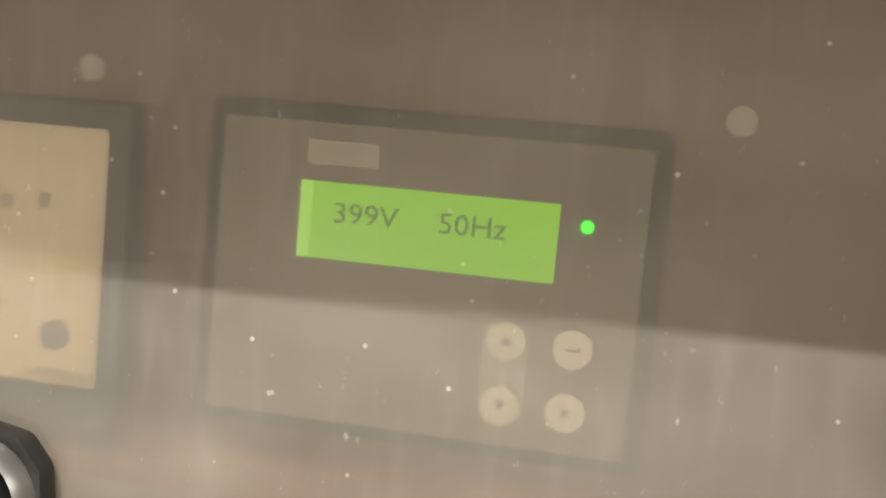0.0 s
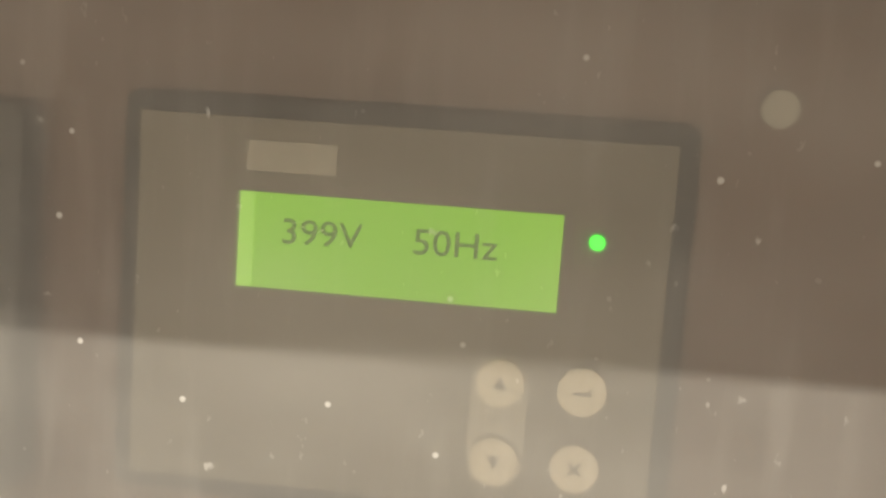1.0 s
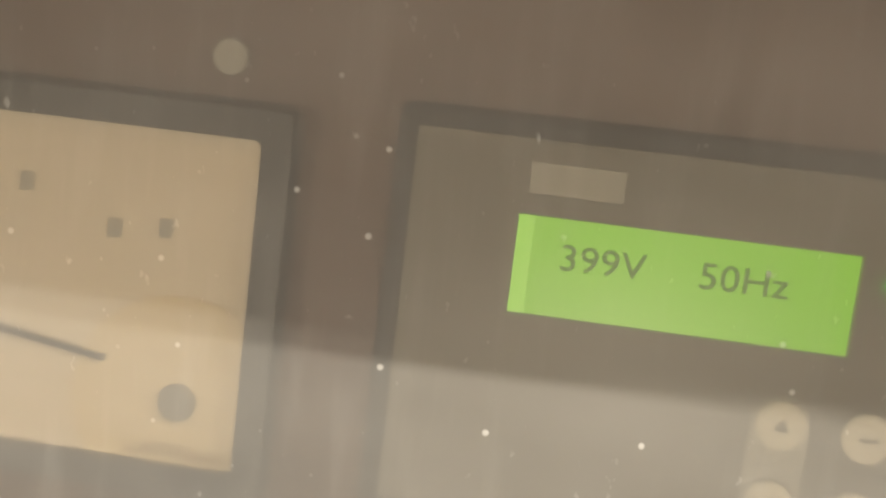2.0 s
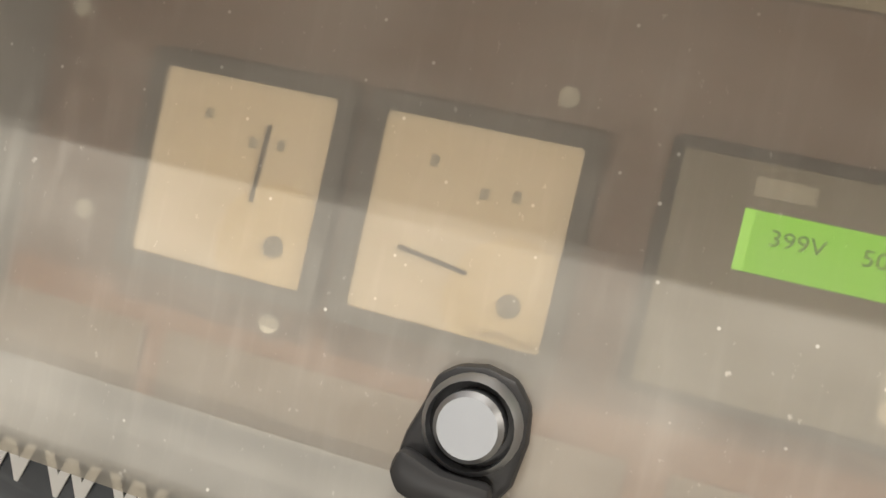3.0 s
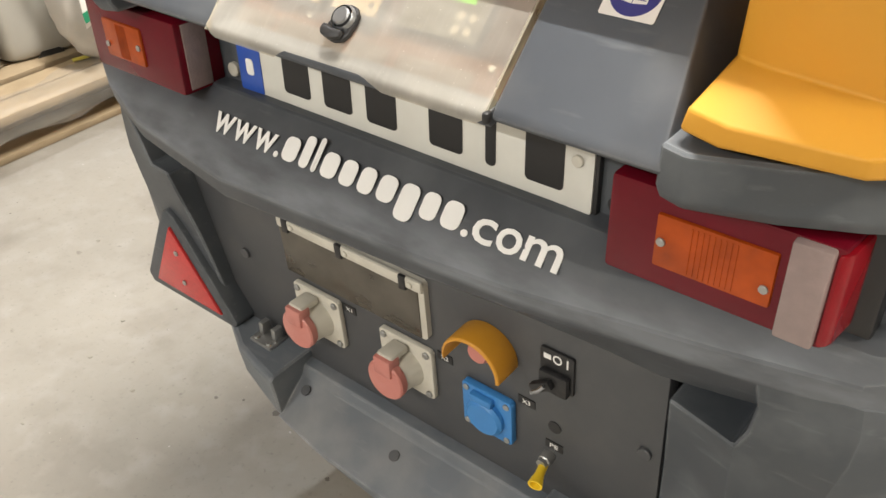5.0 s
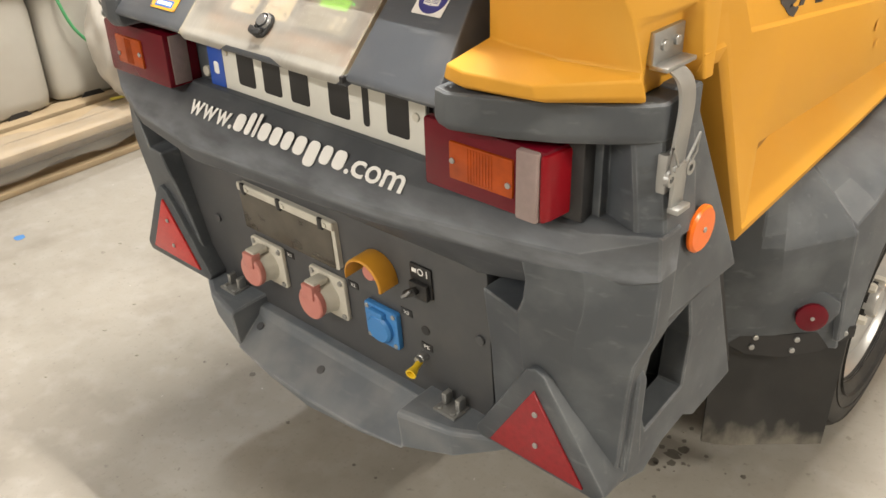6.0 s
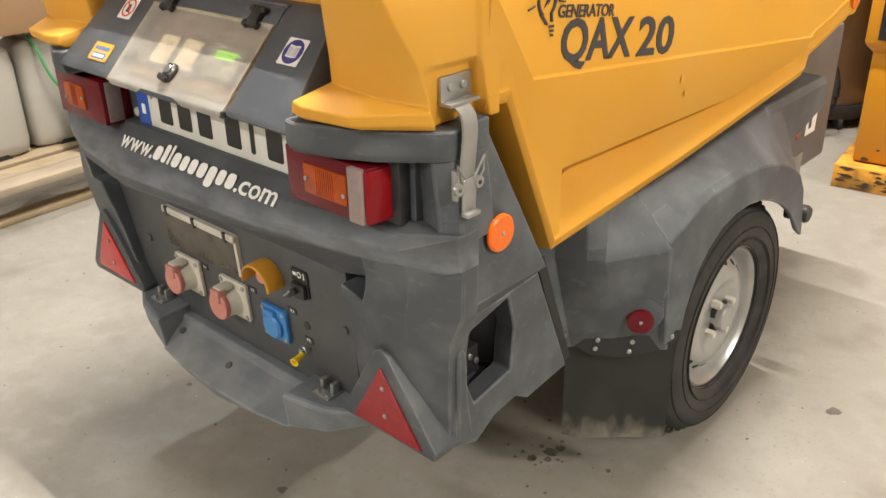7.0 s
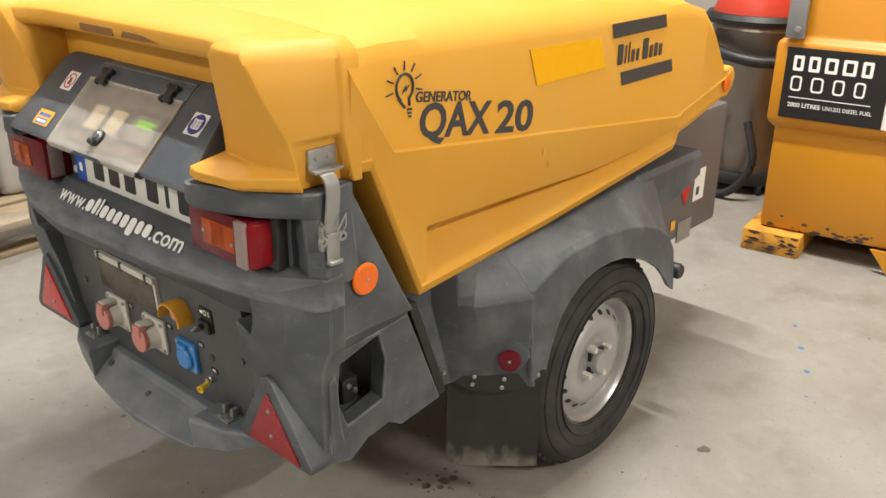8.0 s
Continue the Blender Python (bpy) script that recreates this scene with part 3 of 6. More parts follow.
    for x in (-0.475, -0.44, -0.40, -0.35, -0.30, -0.22, -0.12, 0.0, 0.12, 0.22, 0.30, 0.35, 0.40, 0.44, 0.475):
        lip = along(abs(x), ((0, 0.009), (0.33, 0.008), (0.38, -0.022), (0.42, -0.048), (0.44, -0.056), (0.475, -0.054)))
        rise = along(abs(x), ((0, 0.0), (0.35, 0.0), (0.5, -0.004)))
        rings.append([(x, lip + 0.004, 1.142 + rise), (x, lip - 0.004, 1.155 + rise), (x, lip, 1.176 + rise), (x, lip + 0.02, 1.187 + rise),
                      (x, 0.12, along(abs(x), ((0, 1.216), (0.2, 1.215), (0.3, 1.211), (0.4, 1.205), (0.475, 1.198)))), (x, 0.12, 1.13), (x, lip + 0.05, 1.128)])
    roof = loft(rings)
    soften(roof, 0.003, 30, 2)
    joined(bm, roof)
    ob = part("canopy", bm, YELLOW, trailer, "yellow moulded canopy", 30)
    part("hood_back", box(-0.40, 0.40, 0.078, 0.12, 1.06, 1.131, 0.003), YELLOW, ob, "yellow wall behind the console")
    lug = soften(loft([[(x, y, z) for y, z in ((1.555, 0.868), (1.600, 0.866), (1.628, 0.890), (1.640, 0.918), (1.632, 0.944), (1.606, 0.958), (1.560, 0.952))] for x in (0.50, 0.556)]), 0.010, 30, 3)
    part("corner_lug", lug.copy(), YELLOW, ob, "yellow rounded lug at the front corner", 40)
    part("corner_lug", flipped(lug), YELLOW, ob, "yellow rounded lug at the front corner", 40)
    # solid strips, not cut in; the slots' depth is painted shade
    part("handle_slot", prism([(0.02, 1.150), (0.03, 1.163), (0.10, 1.161), (0.15, 1.152), (0.10, 1.150)], 0.0042, 0.045, "y"), SLOT, ob, "slot in the lip, its shade painted brown")
    slot = prism(rounded(-0.14, -0.01, 1.148, 1.163, 0.006), 0.0042, 0.045, "y")
    part("handle_slot", slot, SLOT, ob, "slot in the lip, its shade painted brown")
    return ob


body = canopy()


def rear_body():
    # ledge below the pillars
    rings = []
    for x in (0.338, 0.36, 0.42, 0.47, 0.52, 0.553, 0.566):
        f = along(x, ((0.338, -0.088), (0.36, -0.094), (0.42, -0.070), (0.47, -0.045), (0.52, -0.018), (0.553, 0.004), (0.566, 0.02)))
        lo = along(x, ((0.33, 0.906), (0.45, 0.900), (0.566, 0.906)))
        rings.append([(x, f + 0.008, lo), (x, f, lo + 0.012), (x, f + 0.002, 0.951), (x, 0.10, 0.955), (x, 0.10, lo)])
    bm = loft(rings)
    soften(bm, 0.0025, 26, 1)
    part("upper_ledge", bm.copy(), GREY, trailer, "grey ledge below the yellow pillars", 24)
    part("upper_ledge", flipped(bm), GREY, trailer, "grey ledge below the yellow pillars", 24)

    # wall behind the lamps, and its corner posts
    bm = box(-0.50, 0.50, 0.012, 0.05, 0.775, 0.905)
    rings = [[(0.470, 0.045, z), (0.492, 0.03, z), (xo - 0.026, 0.006, z), (xo, 0.0268, z), (xo - 0.002, 0.10, z), (0.48, 0.10, z)] for z, xo in ((0.78, 0.5800), (0.845, 0.5728), (0.91, 0.5638))]
    joined(bm, mirrored(soften(loft(rings), 0.003, 26, 1)))
    part("lamp_wall", bm, GREY, trailer, "grey wall behind lamps and number plate", 24)

    # bumper: a shelf with a sloping top that is thickest in the middle
    rings = []
    half = (0.1, 0.2, 0.27, 0.33, 0.4, 0.45, 0.498, 0.5806)
    xs = [-x for x in half[::-1]] + [0] + list(half)
    for x in xs:
        a = abs(x)
        cy = along(x, ((-0.5806, 0.012), (-0.498, -0.028), (-0.4, -0.056), (-0.2, -0.084), (0, -0.076), (0.1, -0.073), (0.2, -0.067), (0.4, -0.042), (0.498, -0.024), (0.5806, 0.012)))
        cz = along(x, ((-0.574, 0.797), (-0.498, 0.760), (-0.4, 0.744), (-0.2, 0.738), (0, 0.743), (0.1, 0.746), (0.2, 0.750), (0.4, 0.762), (0.498, 0.766), (0.574, 0.797)))
        puff = along(x, ((-0.2, 0.003), (0.2, 0.0055)))
        bz = along(a, ((0, 0.668), (0.33, 0.668), (0.42, 0.69), (0.52, 0.72), (0.574, 0.74)))
        by = along(a, ((0, 0.004), (0.33, 0.0), (0.5, -0.012), (0.574, 0.02)))
        ty = along(a, ((0, -0.012), (0.27, -0.012), (0.33, 0.01), (0.508, 0.006), (0.574, 0.018)))
        tz = along(a, ((0, 0.812), (0.24, 0.812), (0.4, 0.806), (0.574, 0.800)))
        rings.append([(x, 0.06, tz), (x, ty, tz), (x, lerp(ty, cy, 0.5) - puff, lerp(tz, cz, 0.5) + puff), (x, cy, cz), (x, cy + 0.005, cz - 0.026), (x, by, bz), (x, 0.06, bz)])
    bm = loft(rings)
    soften(bm, 0.0022, 20, 1)
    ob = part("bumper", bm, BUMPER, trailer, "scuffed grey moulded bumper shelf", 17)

    # web address on the shelf: words as letters, the maker's name as plain blocks
    y0, z0 = -0.0525, 0.7759

    def shelf(x):
        bend = along(abs(x), ((0, 0.0), (0.2, 0.0012), (0.26, 0.004)))
        return plane_at((x, y0 + bend - 0.0016, z0 + 0.0013), (1, 0, 0), (0, 0.654, 0.756))

    x = -0.2425
    k = 1.165
    signs = [("w", .031, 0, 0)] * 3 + [(".", .008, 0, 0)]
    signs += [("", w, h, d) for w, h, d in ((.024, .024, 0), (.0165, .031, 0), (.011, .0335, 0), (.024, .024, 0), (.0225, .024, 0), (.0225, .024, 0), (.0245, .024, 0), (.0245, .033, .009), (.0225, .024, 0), (.0245, .024, 0))]
    signs += [(".", .009, 0, 0), ("c", .0235, 0, 0), ("o", .0255, 0, 0), ("m", .036, 0, 0)]
    for word, w, h, drop in signs:
        w, h, drop = w * k, h * k, drop * k
        if word:
            bm = lettering(word, 0.0345, shelf(x + w / 2) @ Matrix.Translation((-w / 2 + 0.0008, 0, 0)), w - 0.0022, bold=0.0006)
            part("letter", bm, WHITE, ob)
        else:
            part("plain_block", tile(rounded(-w / 2 + 0.0028, w / 2 - 0.0028, -drop, h - drop, min(w, h) * 0.3), shelf(x + w / 2), 0.0008), WHITE, ob)
        x += w + 0.0003

    # cheeks beside the socket panel, with a hollow in each
    for side in (1, -1):
        def face_y(x, z):
            turn = along(x, ((0.334, -0.010 if side > 0 else -0.034), (0.42, -0.032), (0.498, -0.022), (0.54, 0.004), (0.582, 0.027)))
            back = along(z, ((0.40, 0.038), (0.55, 0.020), (0.66, 0.0), (0.75, 0.0)))
            return turn + back * along(x, ((0.334, 1.0), (0.50, 1.0), (0.582, 0.3)))

        def outer(z):
            return along(z, ((0.40, 0.540), (0.46, 0.547), (0.60, 0.556), (0.66, 0.5785), (0.74, 0.5802)))

        # its inner wall stands well proud of the socket panel; the hollow above it reaches further out on one side
        shelf_z = 0.657 if side > 0 else 0.655
        inner_edge = ((0.40, 0.338), (shelf_z, 0.345)) if side > 0 else ((0.40, 0.348), (shelf_z, 0.398))
        hollow_edge = ((shelf_z, 0.415), (0.68, 0.424), (0.71, 0.427), (0.745, 0.418)) if side > 0 else ((shelf_z, 0.438), (0.675, 0.446), (0.745, 0.490))
        bm = bmesh.new()
        rows = []
        for z in (0.40, 0.46, 0.55, 0.61, shelf_z, 0.68, 0.71, 0.745):
            hollow = along(z, hollow_edge)
            xs = [along(z, inner_edge), hollow] + [lerp(hollow, outer(z), k) for k in (0.52, 0.78, 1.0)]
            rows.append([bm.verts.new((x, face_y(x, z), z)) for x in xs])
        for i, (r0, r1) in enumerate(zip(rows, rows[1:])):
            for j in range(4):
                if j or i < 4:
                    bm.faces.new((r0[j], r0[j + 1], r1[j + 1], r1[j]))
        bmesh.ops.delete(bm, geom=[v for v in bm.verts if not v.link_faces], context="VERTS")
        back = bmesh.ops.extrude_face_region(bm, geom=bm.faces[:])
        for v in back["geom"]:
            if isinstance(v, bmesh.types.BMVert):
                v.co.y = 0.06
        joined(bm, box(0.336, 0.52, 0.054, 0.062, 0.62, 0.76))
        bmesh.ops.recalc_face_normals(bm, faces=bm.faces)
        soften(bm, 0.0025, 34, 1)
        if side < 0:
            flipped(bm)
        cheek = part("cheek", bm, GREY, trailer, "grey moulded corner beside the socket panel", 14)
        # raised mount and reflector
        lift = 0.0 if side > 0 else 0.008
        tri = [(0.360, 0.408 + lift), (0.520, 0.408 + lift), (0.440, 0.540 + lift)]
        mount = [(0.338, 0.398), (0.545, 0.396), (0.552, 0.415), (0.456, 0.568), (0.440, 0.576), (0.425, 0.568), (0.330, 0.412)]
        bm = prism(mount, -0.012, 0.05, "y", r=0.005)
        for v in bm.verts:
            v.co.y += (0.40 - v.co.z) * 0.06
        if side < 0:
            flipped(bm)
        holder = part("reflector_mount", bm, GREY, cheek)
        bm = prism(tri, -0.0165, -0.010, "y", r=0.002)
        for v in bm.verts:
            v.co.y += (0.40 - v.co.z) * 0.06
        if side < 0:
            flipped(bm)
        # the left one takes the copy with light painted into its red
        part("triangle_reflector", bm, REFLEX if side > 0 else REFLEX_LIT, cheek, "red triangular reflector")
        for z in (0.502, 0.446):
            bm = disc(0.0042, 0.0025, plane_at((0.440 * side + 0.004, -0.0168 + (0.40 - z) * 0.06, z), (1, 0, 0), (0, 0, 1)), 12)
            part("rivet", bm, STEEL, cheek, "bright rivet")

    # side plates with a slanting front edge: a proud upper half, an undercut and a lower half with an opening
    for side in (1, -1):
        upper = [(0.027, 0.672), (0.027, 0.91), (0.05, 0.945), (0.062, 0.957), (0.094, 0.957), (0.205, 0.718), (0.236, 0.668)]
        bm = prism(upper, 0.50, 0.572, "x")
        for v in bm.verts:
            if v.co.x > 0.54:
                v.co.x += along(v.co.z, ((0.66, 0.006), (0.72, 0.008), (0.80, 0.006), (0.957, -0.016)))
        soften(bm, 0.0025, 40, 1)
        cut = loft([[(0.50, y, z0), (0.548, y, z0), (0.566, y, z0 + 0.018), (0.577, y, z1), (0.50, y, z1)] for y, z0, z1 in ((0.030, 0.625, 0.672), (0.13, 0.632, 0.672), (0.232, 0.640, 0.674))])
        joined(bm, soften(cut, 0.002, 40, 1))
        lower = [(0.036, 0.40), (0.036, 0.64), (0.245, 0.648), (0.345, 0.412), (0.225, 0.402), (0.19, 0.424), (0.13, 0.418), (0.085, 0.388)]
        hole = [(0.044, 0.598), (0.164, 0.632), (0.180, 0.57), (0.172, 0.488), (0.080, 0.470), (0.062, 0.52)]
        low = prism(lower, 0.515, 0.556, "x", [hole])
        for v in low.verts:
            if v.co.x > 0.54:
                v.co.x += along(v.co.y, ((0.02, -0.010), (0.10, 0.0), (0.35, -0.004)))
        soften(low, 0.0025, 40, 1)
        joined(bm, low)
        post = loft([[(0.508, y0, z), (x1, y0 + 0.012, z), (x1 + 0.003, y1, z), (0.508, y1 + 0.006, z)] for z, x1, y0, y1 in
                     ((0.412, 0.551, 0.030, 0.074), (0.50, 0.557, 0.026, 0.056), (0.580, 0.561, 0.022, 0.050), (0.606, 0.548, 0.030, 0.048))])
        joined(bm, soften(post, 0.0025, 30, 1))
        joined(bm, box(0.44, 0.452, 0.05, 0.30, 0.40, 0.66))
        if side < 0:
            flipped(bm)
        inner = prism([(0.536, 0.222), (0.540, 0.232), (0.455, 0.182), (0.455, 0.172)], 0.424, 0.63, "z")
        joined(inner, box(0.4525, 0.516, 0.088, 0.235, 0.450, 0.466))
        if side < 0:
            flipped(inner)
        plate = part("side_plate", bm, GREY, trailer, "grey moulded side plate with a slanting edge", 20)
        part("inner_wall", inner, GREY, plate)
        # black strip set into the gap to paint the seam's shade
        dark_gap = prism([(0.266, 0.652), (0.290, 0.652), (0.386, 0.402), (0.362, 0.402)], 0.496, 0.534, "x", r=0.002)
        part("gap_strip", dark_gap if side > 0 else flipped(dark_gap), CAVITY, plate, "black strip along the plate's edge, for the gap's shade")
        bm = box(0.452, 0.458, 0.10, 0.20, 0.45, 0.60)
        box(0.456, 0.49, 0.125, 0.165, 0.455, 0.52, 0.004, bm)
        box(0.456, 0.475, 0.13, 0.14, 0.50, 0.60, 0.002, bm)
        if side < 0:
            flipped(bm)
        part("inner_bracket", bm, CAVITY, plate, "black bracket inside the opening")
        for y, z in ((0.138, 0.505), (0.155, 0.49)):
            part("bolt", disc(0.006, 0.004, plane_at((0.491 * side, y, z), (0, side, 0), (0, 0, 1)), 10), STEEL, plate)


rear_body()


def socket_panel():
    bm = prism([(-0.352, 0.385), (-0.405, 0.66), (-0.405, 0.70), (0.3365, 0.70), (0.3385, 0.385)], 0.008, 0.03, "y")
    for v in bm.verts:
        v.co.y += (0.645 - v.co.z) * 0.06
    soften(bm, 0.0015, 40)
    panel = part("socket_panel", bm, PANEL, trailer, "dark grey steel socket panel")

    def face(x, z, off=0.0):
        return plane_at((x, 0.0078 + (0.645 - z) * 0.06 - off, z), (1, 0, 0), (0, -0.06, 1))

    for x, z in ((0.320, 0.671), (0.320, 0.547), (-0.312, 0.652), (-0.312, 0.535)):
        part("panel_bolt", disc(0.008, 0.004, face(x, z), 14), PANEL, panel, "dark round bolt")

    # breaker cover
    m = face(-0.0875, 0.600)
    ob = part("breaker_cover", moved(prism(rounded(-0.1225, 0.1225, -0.044, 0.044, 0.006), 0, 0.008, "z", [rounded(-0.1217, 0.113, -0.0432, 0.028, 0.0005)]), m), IVORY, trailer, "light grey frame of the breaker cover")
    bm = moved(box(-0.1225, 0.1135, -0.044, 0.029, 0.003, 0.010, 0.002), m)
    part("cover_window", bm, SMOKED, ob, "smoked dusty clear window")
    part("breaker_back", moved(box(-0.1215, 0.1128, -0.043, 0.027, 0.0005, 0.002), m), CAVITY, ob)
    bm = moved(box(-0.1225, 0.1225, 0.030, 0.046, 0.006, 0.013, 0.003), m)
    part("cover_rail", bm, IVORY, ob)
    for x in (-0.106, -0.010, 0.094):
        bm = moved(box(x - 0.0055, x + 0.0055, 0.026, 0.047, 0.009, 0.0145, 0.002), m)
        part("hinge_clip", bm, BLACK, ob)
        part("clip_screw", disc(0.0042, 0.003, m @ Matrix.Translation((x + 0.012, 0.038, 0.012)), 10), IVORY, ob)

    # two three-phase sockets with hanging flaps
    for x, z, turn in ((-0.164, 0.497, 0), (-0.006, 0.496, 0)):
        m = face(x, z)
        ob = part("power_socket", moved(prism(rounded(-0.043, 0.043, -0.041, 0.041, 0.006), 0, 0.008, "z", r=0.0015), m), IVORY, trailer, "light grey socket with faded red flap")
        tilt = m @ pose(-0.004, -0.004, 0.004, -3, 0, 0)
        part("socket_collar", spin([(0, 0), (0.033, 0), (0.029, 0.010), (0.027, 0.030), (0.025, 0.033), (0, 0.033)], tilt, 28), IVORY, ob)
        bm = spin([(0, 0.030), (0.028, 0.030), (0.029, 0.033), (0.029, 0.040), (0.027, 0.042), (0, 0.0425)], tilt, 28)
        joined(bm, moved(box(-0.014, 0.014, 0.010, 0.037, 0.026, 0.046, 0.003), tilt))
        part("socket_flap", bm, PINK, ob, "faded red round flap")
        part("flap_hinge", moved(box(-0.0125, 0.0125, 0.030, 0.0405, 0.008, 0.040, 0.003), tilt), IVORY, ob)
        for sx, sy in ((-1, -1), (-1, 1), (1, -1), (1, 1)):
            part("socket_screw", disc(0.0048, 0.003, m @ Matrix.Translation((sx * 0.035, sy * 0.033, 0.008)), 10), STEEL, ob)

    # emergency stop under its guard
    m = face(0.121, 0.588)
    arc = []
    for i in range(19):
        a = radians(-8 + 196 * i / 18)
        arc.append((math.cos(a), math.sin(a)))
    rings = [[m @ Vector((0.040 * c, 0.040 * s - 0.004, h)) for h in (0, 0.037)] + [m @ Vector((0.036 * c, 0.036 * s - 0.004, h)) for h in (0.039, 0)] for c, s in arc]
    bm = soften(loft(rings), 0.0015, 50)
    ob = part("stop_guard", bm, GUARD, trailer, "ochre arched guard over the stop button")
    part("stop_button", spin([(0, 0), (0.007, 0), (0.007, 0.012), (0.013, 0.014), (0.015, 0.019), (0.012, 0.024), (0, 0.025)], m @ Matrix.Translation((0, 0.006, 0)), 24), PINK, ob, "faded red stop button")

    # blue socket
    m = face(0.121, 0.488)
    ob = part("blue_socket", moved(prism(rounded(-0.036, 0.036, -0.035, 0.035, 0.005), 0, 0.010, "z", r=0.0015), m), SOCKET_BLUE, trailer, "blue socket with a spring flap")
    part("blue_flap", disc(0.026, 0.011, m @ Matrix.Translation((0, -0.003, 0.009)), 28, 0.004), SOCKET_BLUE, ob)
    part("blue_hinge", moved(box(-0.02, 0.012, 0.018, 0.03, 0.008, 0.019, 0.003), m), SOCKET_BLUE, ob)
    for sx, sy in ((-1, -1), (-1, 1), (1, -1), (1, 1)):
        part("socket_screw", disc(0.0042, 0.002, m @ Matrix.Translation((sx * 0.029, sy * 0.028, 0.010)), 10), STEEL, ob)

    # start switch
    m = face(0.213, 0.604)
    ob = part("start_switch", moved(prism(rounded(-0.021, 0.021, -0.026, 0.028, 0.003), 0, 0.004, "z", r=0.001), m), BLACK, trailer, "black start switch with a metal lever")
    part("switch_body", moved(box(-0.018, 0.018, -0.026, 0.002, 0.003, 0.013, 0.003), m), BLACK, ob)
    part("switch_knob", moved(box(-0.006, 0.006, -0.020, 0.010, 0.0, 0.010, 0.003), m @ pose(-0.006, -0.012, 0.012, 0, 0, -55)), BLACK, ob)
    bm = tube([m @ Vector(p) for p in ((-0.002, -0.004, 0.026), (-0.006, -0.010, 0.030), (-0.014, -0.016, 0.031))], 0.0026, 8)
    part("lever", bm, CHROME, ob, "bright metal lever")
    ring = prism(rounded(-0.0055, 0.0055, -0.006, 0.006, 0.0054, 6), 0, 0.0006, "z", [rounded(-0.0038, 0.0038, -0.0043, 0.0043, 0.0037, 6)])
    bm = moved(ring, m @ Matrix.Translation((0.001, 0.018, 0.0042)))
    joined(bm, moved(box(0.0125, 0.0143, 0.012, 0.024, 0.0040, 0.0048), m))
    joined(bm, moved(box(-0.016, -0.007, 0.0145, 0.021, 0.0040, 0.0048), m))
    part("switch_marks", bm, WHITE, ob, "white switch symbols")

    for text, x, z in (("X1", -0.108, 0.530), ("X2", 0.053, 0.533), ("X3", 0.172, 0.531), ("PE", 0.210, 0.482)):
        m = face(x, z)
        ob = part("marker_plate", moved(box(-0.0115, 0.0115, -0.006, 0.006, 0, 0.0012), m), BLACK, trailer, "small black marker plate")
        part("marker_letters", lettering(text, 0.006, m @ Matrix.Translation((-0.0055, -0.003, 0.0013)), 0.011), WHITE, ob)
    part("blank_plug", disc(0.0085, 0.0015, face(0.210, 0.513), 18), BLACK, panel, "black blanking plug")
    m = face(0.204, 0.457)
    ob = part("earth_terminal", disc(0.008, 0.014, m @ Matrix.Translation((0, 0.006, 0)), 12), STEEL, trailer, "earth terminal with a yellow lug")
    part("earth_lug", spin([(0, 0.0), (0.0055, 0.0), (0.0055, 0.018), (0.009, 0.034), (0.0065, 0.034), (0.004, 0.02), (0, 0.018)], m @ pose(0.0, 0.003, 0.010, 6, 14, 0), 16), BRASS, ob, "yellow cable lug")
    part("terminal_nut", spin([(0, 0), (0.007, 0), (0.007, 0.006), (0, 0.006)], m @ Matrix.Translation((0, 0.006, 0.013)), 6), STEEL, ob)


socket_panel()


